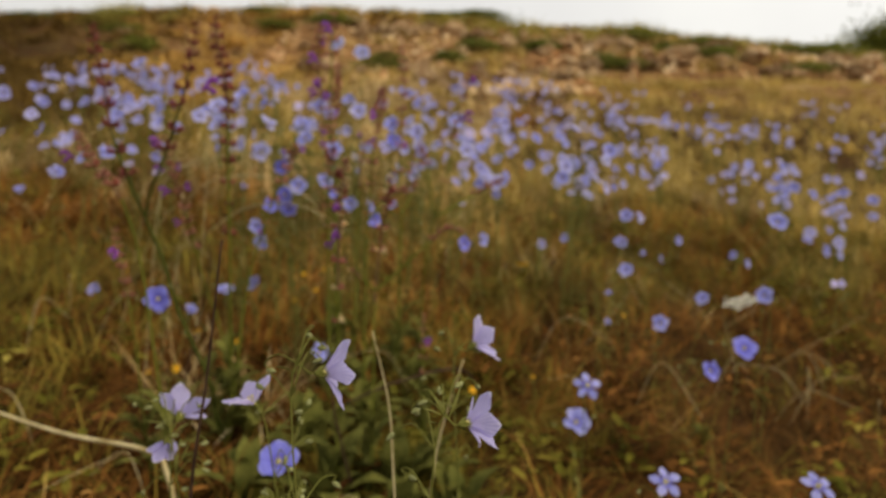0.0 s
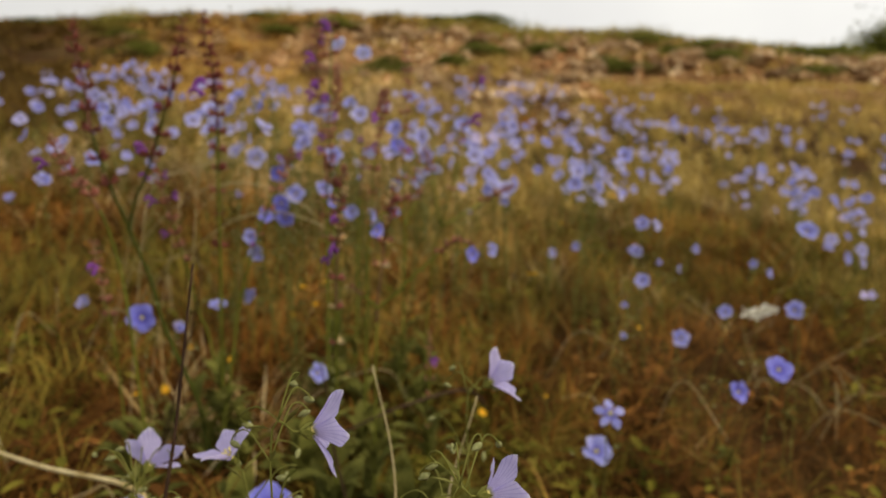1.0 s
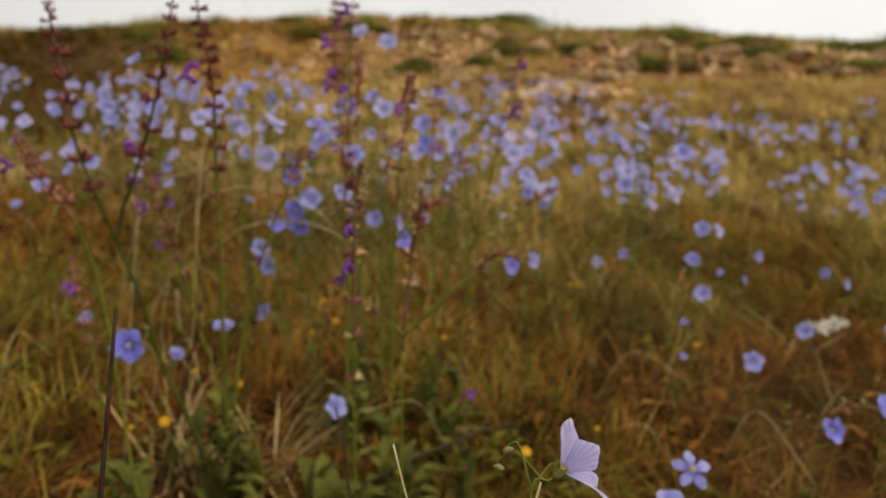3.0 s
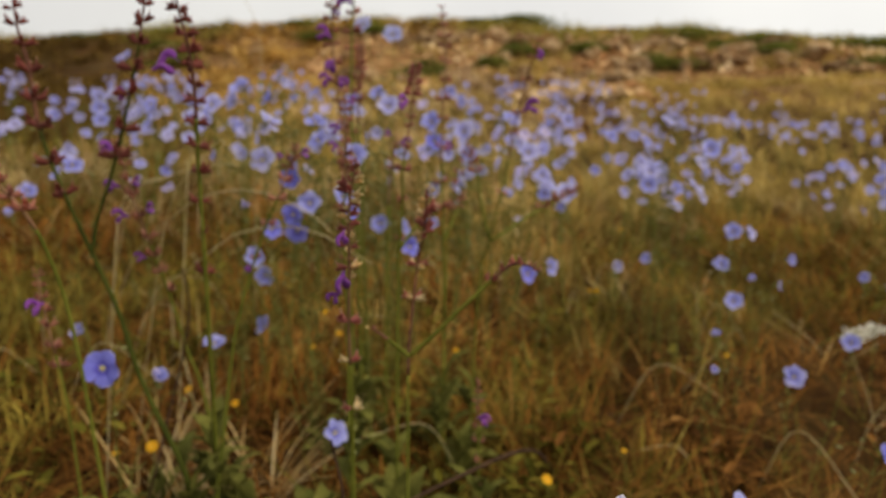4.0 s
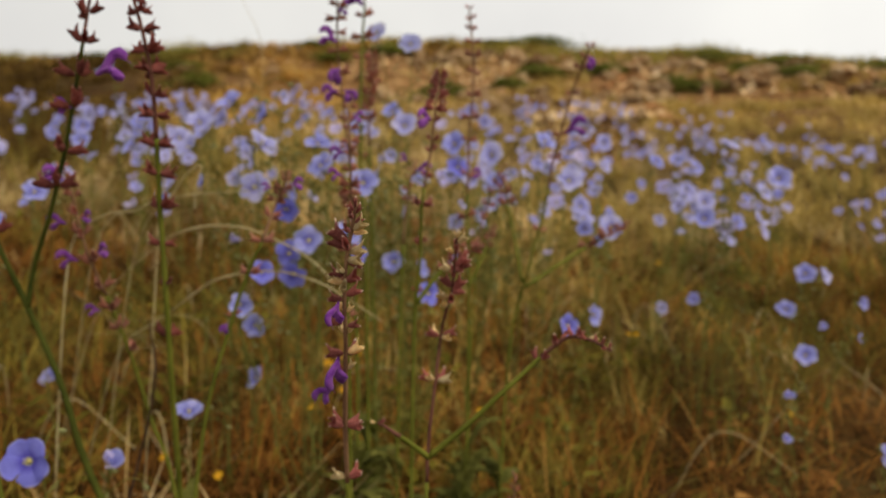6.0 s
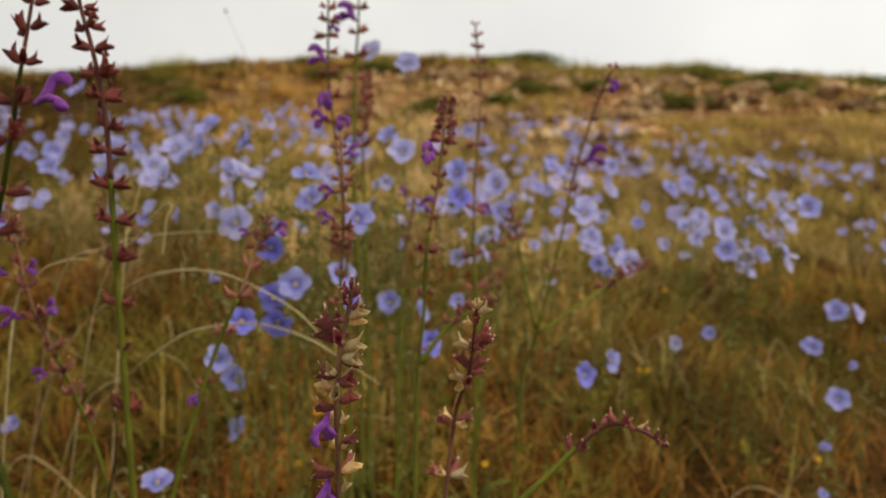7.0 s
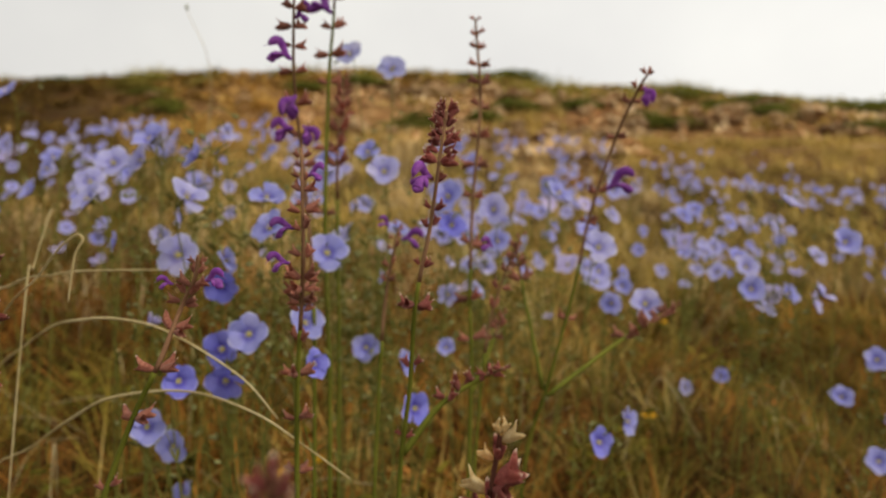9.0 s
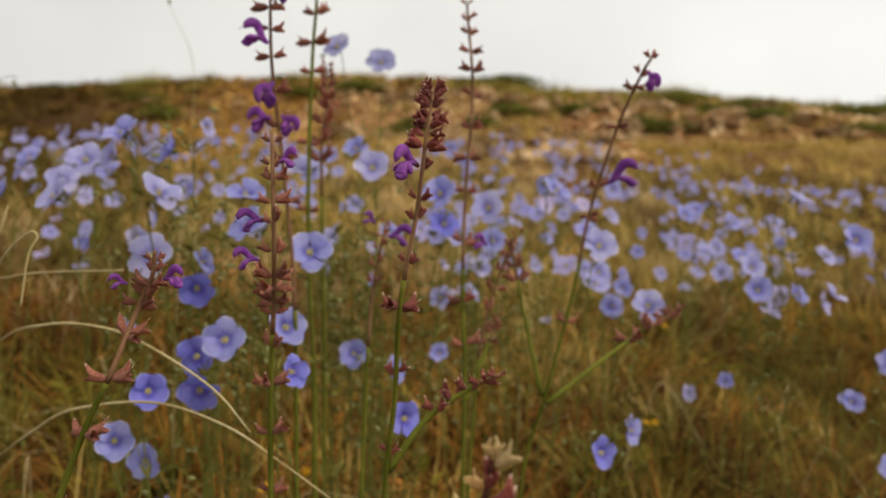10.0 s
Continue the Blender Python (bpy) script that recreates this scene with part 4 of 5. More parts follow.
# flax in bud: leafy stems with nodding buds and a few half-open pale blossoms
def budding_flax(x, y, z, seed):
    r = random.Random(seed)
    bx, by = x + r.uniform(-0.02, 0.02), y + r.uniform(-0.01, 0.03)
    origin = Vector((bx, by, ground_z(bx, by) - 0.005))
    plant = thing("flax_plant", origin, "leafy flax plant with green nodding buds among the blossoms", "flax plant", "flax plants of the meadow")
    for k in range(4):
        tip = Vector((x + r.gauss(0, 0.028), y + r.gauss(0, 0.03), z + r.uniform(-0.06, 0.02))) - origin
        mid = tip * 0.5 + Vector((r.uniform(-0.015, 0.015), r.uniform(-0.015, 0.015), 0))
        line = curve_through([(r.uniform(-0.01, 0.01), r.uniform(-0.01, 0.01), 0), mid, tip], 7)
        part("stem", mesh_of("stem", *tube(line, list(np.linspace(0.0008, 0.0004, len(line))), 5), FLAX_STEM), plant)
        part("foliage", mesh_of("foliage", *leaflets(line, r, 26, 0.017, 0.55, 0.98), FLAX_LEAF, False), plant)
        for _ in range(7):
            p = Vector(line[r.randrange(len(line) // 2, len(line))])
            end = p + Vector((r.uniform(-0.028, 0.028), r.uniform(-0.02, 0.02), r.uniform(-0.004, 0.026)))
            over = end + Vector((r.uniform(-0.006, 0.006), 0, -0.004))
            twig = curve_through([p, p.lerp(end, 0.6) + Vector((0, 0, 0.006)), end, over], 3)
            stalk_ob = part("pedicel", mesh_of("pedicel", *tube(twig, [0.0004] * len(twig), 4), FLAX_STEM), plant)
            part("bud", BUD_MESH, stalk_ob, facing(over, r.uniform(-180, 180), r.uniform(-60, 40), r.uniform(0.0050, 0.0066)))
        if k == 1:
            blossom(plant, origin, tip + origin, r.uniform(-90, 90), r.uniform(-10, 40), r.uniform(18, 25), r, "lilac")


for k, (x, y, z) in enumerate(((-.156, .850, .450), (-.118, .782, .443), (-.086, .723, .427), (-.100, .903, .459), (-.133, .800, .414), (-.185, .949, .480), (-.127, .902, .472), (-.228, .716, .508), (-.235, .695, .485),
                               (-.217, .797, .506), (-.204, .696, .430), (-.056, .805, .421), (.009, .828, .410), (.035, .911, .455), (.053, .861, .423), (-.285, .712, .481), (.351, .929, .441), (-.218, .845, .417), (-.020, .958, .448))):
    budding_flax(x, y, z, 800 + k)


# far flax: a few plants, then copies over the field
def far_flax(seed, blooms, low, high):
    r = random.Random(seed)
    plant = thing("flax_plant", (0, 0, 0), "far flax plant with several lavender blue blossoms", "flax plant", "flax plants of the meadow")
    stems, leaves = [], []
    for _ in range(blooms):
        tip = Vector((r.gauss(0, 0.036), r.gauss(0, 0.04), r.uniform(low, high)))
        m = facing(tip, r.uniform(-60, 60), r.uniform(5, 60), r.uniform(0.0145, 0.0190), r.uniform(0, 72))
        part("blossom", r.choice(FAR_BLOSSOMS), plant, m)
        line = curve_through([(r.uniform(-0.01, 0.01), r.uniform(-0.01, 0.01), 0), tip * 0.55 + Vector((r.uniform(-0.015, 0.015), 0, 0)), m @ Vector((0, 0, -0.1))], 4)
        stems.append(tube(line, list(np.linspace(0.0008, 0.0005, len(line))), 4))
        leaves.append(leaflets(line, r, 16, 0.02, 0.1, 0.9))
    part("stem", mesh_of("stem", *join(stems), FLAX_STEM), plant)
    part("foliage", mesh_of("foliage", *join(leaves), FLAX_LEAF, False), plant)
    return plant


FAR_BLOSSOMS = [whole_blossom(s, (PETAL, LILAC_PETAL, LILAC_PETAL)[s % 3]) for s in range(9)] + [whole_blossom(9 + s, PALE_PETAL) for s in range(2)]


def sow(masters, spots, rng):
    for k, (x, y) in enumerate(spots):
        m = pose(x, y, ground_z(x, y), rng.uniform(-6, 6), rng.uniform(-6, 6), rng.uniform(-35, 35))
        if k < len(masters):
            masters[k].matrix_basis = m
        else:
            copy_thing(masters[k % len(masters)], m)


rng = random.Random(21)
spots = []
while len(spots) < 165:
    y = 1.2 + 2.5 * rng.random() ** 1.2
    x = rng.uniform(-1, 1) * (0.75 + 0.72 * y)
    gap = noise.noise((x * 1.1, y * 0.9, 31))
    if gap < -0.1 and rng.random() < 0.8 or x < -0.25 and y < 2.4 and rng.random() < 0.5 or x > 0.25 and y < 1.9 - 0.25 * min(x, 1.5) and rng.random() < 0.8 or 0.1 < x < 1.2 and y < 2.2 and rng.random() < 0.6:
        continue
    spots.append((x, y))
sow([far_flax(500 + s, n, 0.15, 0.29) for s, n in enumerate((2, 3, 4, 5, 3, 6))], spots, rng)
# looser drifts higher up beneath the bank
spots = []
while len(spots) < 30:
    x, y = rng.uniform(0.2, 3.2), rng.uniform(2.0, 4.6)
    if x < 0.7 * y and noise.noise((x * 1.4, y * 1.2, 37)) > 0.12:
        spots.append((x, y))
sow([far_flax(540 + s, n, 0.14, 0.26) for s, n in enumerate((3, 5, 4))], spots, rng)
# taller plants in the dense stand
spots = []
while len(spots) < 12:
    x, y = rng.uniform(-1.05, 0.32), rng.uniform(0.86, 1.5)
    if abs(x) < 0.78 * (y + 0.5) and (x > -0.30 or rng.random() < 0.3):
        spots.append((x, y))
sow([far_flax(520 + s, n, 0.26, 0.40) for s, n in enumerate((3, 4, 5, 4))], spots, rng)


# ---- meadow sage ----
def calyx_mesh(seed, mat):
    """A ribbed bell along +x, unit length: a broad lip that lifts above the open mouth and two pointed teeth that spread below it."""
    r = random.Random(seed)
    sides, verts, faces = 20, [], []
    lobes = ((0.0, 1.30, 1.0 + r.uniform(-0.1, 0.15)), (2.25, 0.85, 1.0 + r.uniform(-0.2, 0.1)), (4.03, 0.85, 1.0 + r.uniform(-0.2, 0.1)))
    body = ((0.0, 0.07), (0.09, 0.155), (0.30, 0.245), (0.55, 0.285), (0.74, 0.30))
    nudge = [r.uniform(-0.05, 0.05) for _ in range(sides)]

    def ring(shrink, back):
        for u, rad in body[::-1] if back else body:
            for k in range(sides):
                a = 2 * math.pi * k / sides
                rr = rad * (1 + 0.10 * math.cos(7 * a) + nudge[k] * u) * shrink
                verts.append((u, 0.80 * rr * math.sin(a), rr * math.cos(a) + 0.06 * u * u))

    def lips(shrink, parts):
        for s in parts:
            for k in range(sides):
                a = 2 * math.pi * k / sides
                grow = max(ln * max(0.0, 1 - abs((a - c + math.pi) % (2 * math.pi) - math.pi) / wd) ** 0.85 for c, wd, ln in lobes)
                upper = max(0.0, math.cos(a))
                rr = (0.30 + s * grow * (0.08 + 0.17 * upper)) * (1 + nudge[k]) * shrink
                verts.append((0.74 + s * grow * 0.43, (0.80 - 0.25 * s * grow) * rr * math.sin(a), rr * math.cos(a) + 0.03 + s * s * grow * (0.10 * upper - 0.02)))

    ring(1.0, False)
    lips(1.0, (0.5, 1.0))
    lips(0.93, (0.97, 0.5))
    ring(0.88, True)
    rows = len(verts) // sides
    for i in range(rows - 1):
        for k in range(sides):
            j = (k + 1) % sides
            faces.append((i * sides + k, i * sides + j, (i + 1) * sides + j, (i + 1) * sides + k))
    return mesh_of("calyx", verts, faces, mat)


def squeezed(piece, flat):
    """The same piece, pressed flat from both sides."""
    return [(v[0], v[1] * flat, v[2]) for v in piece[0]], piece[1]


def corolla_mesh(seed):
    """A tall hooded upper lip arched like a sickle, flattened from the sides, and a broad cupped lower lip, along +x, unit length."""
    r = random.Random(seed)
    lift = r.uniform(-0.05, 0.05)
    hood = curve_through([(0, 0, 0), (0.22, 0, 0.05), (0.46, 0, 0.24), (0.68, 0, 0.46 + lift), (0.90, 0, 0.48 + lift), (1.06, 0, 0.34 + lift), (1.12, 0, 0.16 + lift)], 4)
    rad = np.interp(np.linspace(0, 1, len(hood)), (0, 0.15, 0.4, 0.7, 0.88, 1), (0.06, 0.11, 0.16, 0.19, 0.14, 0.03))
    lower = curve_through([(0.22, 0, 0.04), (0.46, 0, 0.02), (0.66, 0, -0.10), (0.80, 0, -0.30), (0.96, 0, -0.36)], 4)
    rad2 = np.interp(np.linspace(0, 1, len(lower)), (0, 0.35, 0.75, 1), (0.07, 0.11, 0.17, 0.06))
    a, b = squeezed(tube(hood, list(rad), 10), 0.62), squeezed(tube(lower, list(rad2), 10), 1.35)
    wings = [tube(curve_through([(0.42, 0, 0.02), (0.58, s * 0.14, -0.04), (0.70, s * 0.27, -0.14), (0.74, s * 0.30, -0.24)], 3), [0.04, 0.07, 0.09, 0.10, 0.10, 0.09, 0.08, 0.06, 0.05, 0.02], 7) for s in (-1, 1)]
    style = tube([(1.10, 0, 0.22), (1.22, 0, 0.10), (1.30, 0, 0.00)], [0.02, 0.015, 0.010], 4)
    return mesh_of("corolla", *join([a, b, *wings, style]), VIOLET)


CALYXES = [calyx_mesh(s, CALYX) for s in range(3)]
DARK_CALYXES = [calyx_mesh(s, DARK_CALYX) for s in range(3)]
PLUM_CALYXES = [calyx_mesh(s, PLUM_CALYX) for s in range(3)]
HUSKS = [calyx_mesh(s, HUSK) for s in range(2)]
COROLLAS = [corolla_mesh(s) for s in range(2)]


def along(at, yaw, pitch, size, roll=0.0):
    """A pose whose x looks along yaw and pitch."""
    return Matrix.Translation(at) @ pose(0, 0, 0, 0, -pitch, yaw - 90) @ pose(0, 0, 0, roll) @ Matrix.Scale(size, 4)


def sage(stem, whorls, label, seed, flowers=(), thick=0.0017, dark=False, calyx=0.0088, gap=0.023, full=3, husks=0.0, branches=(), red=0.22, leaves=12, grounded=True, rings=(), bells=(), dense=None, shaded=False, plum=False):
    """A sage plant: stem points from tip down, whorls between two heights (fractions of the stem), corollas at (x, y, z, yaw, pitch, size)."""
    r = random.Random(seed)
    pts = [Vector(p) for p in stem]
    if grounded:
        low, d = pts[-1], pts[-1] - pts[-2]
        d = d / max(1e-6, -d.z) * 0.5 + Vector((0, 0, -0.5))
        g = ground_z(low.x, low.y)
        foot = low + d * max(0.02, low.z - g)
        pts += [low.lerp(Vector((foot.x, foot.y, g)), 0.5), Vector((foot.x, foot.y, ground_z(foot.x, foot.y) - 0.01))]
    origin = pts[-1].copy()
    plant = thing("sage_plant", origin, label, "sage plant", "sage plants of the meadow")

    def shoot(points, t0, t1, name, lab=""):
        line = curve_through([p - origin for p in points], 7)[::-1]
        n = len(line)
        left = [0.0]
        for a, b in zip(line[::-1], line[::-1][1:]):
            left.append(left[-1] + (b - a).length)
        cut = n - 1 - max(k for k in range(n) if left[k] <= red * left[-1])
        if 1 < cut < n - 2:
            low = part(name, mesh_of("stem", *tube(line[:cut + 1], list(np.linspace(t0, t0 + (t1 - t0) * cut / n, cut + 1)), 8), SHADED_SAGE_STEM if shaded else SAGE_STEM), plant, label=lab or "green ribbed stem")
            part("upper_stem", mesh_of("upper_stem", *tube(line[cut:], list(np.linspace(t0 + (t1 - t0) * cut / n, t1, n - cut)), 8), DARK_SAGE_TOP if dark else SAGE_TOP), low, label="reddish brown stem")
        else:
            part(name, mesh_of("stem", *tube(line, list(np.linspace(t0, t1, n)), 8), SAGE_STEM if red < 0.3 else SAGE_TOP), plant)
        return line[::-1]

    def set_whorls(line, lo, hi, spacing, size, count):
        """Rings of calyces down the line, from fraction lo to hi; crowded and small at the tip."""
        dist = [0.0]
        for a, b in zip(line, line[1:]):
            dist.append(dist[-1] + (b - a).length)
        total = dist[-1]
        s, k = lo * total, 0
        while s < hi * total:
            i = max(j for j in range(len(dist)) if dist[j] <= s + 1e-9)
            i = min(i, len(line) - 2)
            p = line[i].lerp(line[i + 1], (s - dist[i]) / max(1e-6, dist[i + 1] - dist[i]))
            axis = (line[i] - line[i + 1]).normalized()
            grown = min(1.0, 0.42 + 0.11 * k)
            turn = r.uniform(0, 90) + 90 * (k % 2)
            for c in range(count if k < 10 else max(2, count - 1)):
                a = turn + 360 * c / count + r.uniform(-14, 14)
                out = Vector((math.sin(radians(a)), -math.cos(radians(a)), 0))
                at = p + out * 0.0016 + axis * r.uniform(-0.002, 0.002)
                dry = r.random() < husks
                me = r.choice(HUSKS if dry else PLUM_CALYXES if plum else DARK_CALYXES if dark else CALYXES)
                tilt = r.uniform(5, 58) if not dry else r.uniform(-10, 25)
                part("calyx", me, plant, along(at, a, tilt, size * grown * r.uniform(0.85, 1.15), r.uniform(-25, 25)))
            s += spacing * (min(1.0, 0.28 + 0.12 * k) + 0.07 * max(0, k - 8)) * r.uniform(0.85, 1.2)
            k += 1

    def one_ring(line, z, k, count, size, dried):
        """A ring of calyces spread sideways at height z; now and then one is missing."""
        i = min(range(len(line) - 1), key=lambda j: abs((line[j].z + line[j + 1].z) / 2 - z))
        a, b = line[i], line[i + 1]
        p = a.lerp(b, min(1.0, max(0.0, (a.z - z) / max(1e-6, a.z - b.z))))
        turn = (70 if k % 2 else 100) + r.uniform(-15, 15)
        for c in range(count):
            w = turn + (180 * (c % 2)) + 55 * (c // 2) + r.uniform(-14, 14)
            out = Vector((math.sin(radians(w)), -math.cos(radians(w)), 0))
            dry = r.random() < dried
            me = r.choice(HUSKS if dry else PLUM_CALYXES if plum else DARK_CALYXES if dark else CALYXES)
            part("calyx", me, plant, along(p + out * 0.0013 + Vector((0, 0, r.uniform(-0.0012, 0.0012))), w, r.uniform(28, 66) if size < 0.0072 else r.uniform(-6, 38), 0.80 * size * r.uniform(0.78, 1.12), r.uniform(-25, 25)))

    line = shoot(pts, thick, min(0.0008, 0.5 * thick), "stem")
    if whorls:
        set_whorls(line, *whorls, gap, calyx, full)
    every = [(*q,) for q in rings]
    if dense:
        top, low, k, count, s0, s1 = dense
        every += [(top + (low - top) * (i / (k - 1)) ** 1.2, count, 0.90 * (s0 + (s1 - s0) * (i / (k - 1)) ** 0.8)) for i in range(k)]
    for i, (z, count, size, *dry) in enumerate(sorted(every)):
        one_ring(line, z - origin.z, i, count, size, dry[0] if dry else husks)
    for z, yaw, tilt, size, dry in bells:
        # single calyces, each turned its own way
        z -= origin.z
        a, b = next((a, b) for a, b in zip(line, line[1:]) if b.z <= z or b is line[-1])
        p = a.lerp(b, min(1.0, max(0.0, (a.z - z) / max(1e-6, a.z - b.z))))
        out = Vector((math.sin(radians(yaw)), -math.cos(radians(yaw)), 0))
        part("calyx", r.choice(HUSKS if dry else PLUM_CALYXES if plum else DARK_CALYXES), plant, along(p + out * 0.0008, yaw, tilt, size, r.uniform(-25, 25)), "cream-coloured dry husk" if dry else "")
    for b in branches:
        bl = shoot([Vector(p) for p in b["points"]], 0.0019, 0.0008, "branch", "side branch")
        set_whorls(bl, 0.0, b["to"], b.get("gap", 0.010), b.get("size", 0.008), b.get("count", 2))
    for x, y, z, yaw, pitch, size in flowers:
        part("corolla", r.choice(COROLLAS), plant, along(Vector((x, y, z)) - origin, yaw, pitch, size, r.uniform(-15, 15)), "violet hooded corolla")
    def up_stem(z):
        for a, b in zip(line[::-1], line[::-1][1:]):
            if a.z <= z <= b.z:
                return a.lerp(b, (z - a.z) / max(1e-6, b.z - a.z))
        return line[-1]

    for k in range(leaves):
        # wrinkled oval leaves low on the plant
        a, ln, wd = r.uniform(0, 360), r.uniform(0.03, 0.06), r.uniform(0.011, 0.020)
        v, f, n = [], [], 7
        for i in range(n + 1):
            u = i / n
            half = wd * math.sin(math.pi * min(1, u * 0.93 + 0.07)) ** 0.8 * 0.5
            for j, s in enumerate((-1, -0.5, 0, 0.5, 1)):
                v.append((ln * u, s * half, 0.02 * math.sin(u * 2.4) * ln / 0.06 + 0.25 * abs(s) * half + 0.0012 * math.sin(17 * u + 5 * s)))
        for i in range(n):
            for j in range(4):
                o = i * 5 + j
                f.append((o, o + 1, o + 6, o + 5))
        part("leaf", mesh_of("leaf", v, f, LEAF), plant, Matrix.Translation(up_stem(0.008 + 0.10 * r.random() ** 1.3)) @ pose(0, 0, 0, 0, -r.uniform(-10, 55), a), "wrinkled green leaf")
    return plant


sage([(-.080, .415, .474), (-.077, .410, .430), (-.081, .424, .403), (-.086, .437, .365), (-.088, .445, .320), (-.089, .455, .25)], None, "sage spike with reddish calyces and three violet flowers", 1,
     [(-.0815, .412, .437, -75, -5, .0095), (-.076, .412, .461, 60, 10, .0085), (-.0835, .411, .421, -70, -5, .0085)], gap=0.019, red=0.2, calyx=.008,
     rings=((.4695, 3, .0052), (.4600, 2, .0044), (.4537, 2, .0083), (.4455, 3, .0080), (.4373, 2, .0063), (.4245, 3, .0067), (.4136, 4, .0085), (.4082, 4, .0083), (.4023, 4, .0078), (.3973, 2, .0059), (.3816, 3, .0065), (.3635, 4, .0081), (.3411, 3, .0078), (.3125, 3, .0081)))
sage([(-.115, .520, .600), (-.118, .530, .562), (-.121, .545, .531), (-.118, .558, .480), (-.113, .570, .402), (-.112, .575, .330)], None, "tall sage spike with open violet flowers", 2,
     [(-.119, .530, .545, -95, 25, .016), (-.118, .538, .524, -30, -60, .016), (-.122, .546, .504, -110, -10, .015), (-.116, .548, .506, 60, -50, .014), (-.119, .534, .572, 60, 10, .012)], gap=0.022, red=0.4,
     rings=((.594, 3, .0065), (.585, 3, .0078), (.576, 3, .0091), (.566, 3, .0104), (.554, 2, .0091), (.540, 2, .0091), (.520, 3, .0104), (.500, 3, .0104), (.48, 2, .0091), (.455, 2, .0091)), dense=None)
sage([(-.112, .618, .640), (-.113, .620, .601), (-.117, .625, .554), (-.117, .620, .440), (-.114, .63, .33), (-.112, .63, .24)], None, "tall green-stemmed sage with brown calyces and a violet flower", 3,
     [(-.114, .618, .603, -90, 30, .020)], gap=0.026, red=0.06, thick=0.0026, calyx=.010, full=2,
     rings=((.632, 2, .0084), (.615, 2, .0108), (.594, 3, .0120), (.573, 3, .0120), (.552, 2, .0084), (.50, 2, .0096), (.45, 2, .0084)), dense=None)
sage([(-.0135, .424, .493), (-.016, .418, .470), (-.020, .424, .440), (-.027, .429, .401), (-.030, .440, .358), (-.035, .450, .318), (-.037, .455, .26)], None, "sage spike with a dense dark tip and one violet flower", 4,
     [(-.0195, .415, .4620, -28, -12, .0135)], plum=True, full=4, calyx=.0092, gap=0.026, red=.17,
     branches=[dict(points=[(.017, .452, .368), (.004, .458, .360), (-.016, .456, .346), (-.034, .450, .322)], to=0.62, size=.007)],
     rings=((.4745, 2, .0078), (.4685, 4, .0087), (.4602, 3, .0059), (.448, 2, .0063), (.4385, 2, .0065), (.4203, 3, .0052), (.4005, 4, .0092), (.3707, 2, .0067), (.333, 2, .0052)), dense=(.4955, .4780, 6, 4, .0062, .0088))
sage([(-.004, .600, .594), (-.003, .600, .580), (.001, .600, .531), (-.003, .600, .463), (-.004, .600, .393), (-.002, .600, .347), (-.002, .605, .25)], None, "thin tall sage spike with small brown whorls", 5, gap=0.026, red=0.34, thick=.0019, calyx=.0075, full=2,
     branches=[dict(points=[(.022, .627, .376), (.012, .618, .350), (-.002, .603, .318)], to=0.3, size=.008)],
     rings=((.592, 2, .0043), (.582, 3, .0058), (.572, 3, .0065), (.560, 3, .0080), (.547, 3, .0094), (.530, 3, .0087), (.509, 3, .0087), (.487, 3, .0101), (.464, 3, .0087), (.429, 3, .0101), (.39, 2, .0116), (.36, 2, .0116)), dense=None)
sage([(.108, .547, .541), (.104, .555, .533), (.095, .580, .505), (.081, .600, .449), (.073, .605, .401), (.055, .608, .326), (.042, .620, .272), (.036, .622, .2)], None, "leaning sage spike with two violet flowers", 6,
     [(.106, .548, .533, 30, -60, .012), (.091, .588, .470, 80, 20, .018)], gap=0.030, red=0.28, full=2,
     branches=[dict(points=[(.165, .670, .380), (.142, .664, .368), (.111, .644, .352), (.055, .608, .318)], to=0.45, size=.009), dict(points=[(.030, .640, .43), (.040, .632, .38), (.052, .610, .322)], to=0.3, size=.009)],
     rings=((.541, 3, .0052), (.533, 3, .0065), (.526, 3, .0072), (.506, 3, .0078), (.469, 2, .0091), (.448, 3, .0072), (.377, 2, .0078)), dense=None)
sage([(-.121, .398, .424), (-.123, .400, .414), (-.131, .404, .400), (-.138, .397, .375), (-.150, .399, .351), (-.165, .40, .31), (-.185, .40, .24)], None, "leaning sage spike with red-brown calyces", 7,
     [(-.117, .397, .413, 70, 5, .009), (-.132, .398, .411, -60, 5, .006), (-.166, .398, .312, -20, -50, .008)], gap=0.020, red=0.14, calyx=.0085,
     rings=((.4202, 3, .0041), (.4165, 3, .0048), (.4115, 3, .0078), (.4063, 3, .0070), (.4021, 3, .0073), (.3902, 3, .0083), (.3738, 3, .0090), (.3511, 3, .0090), (.318, 3, .0059)))
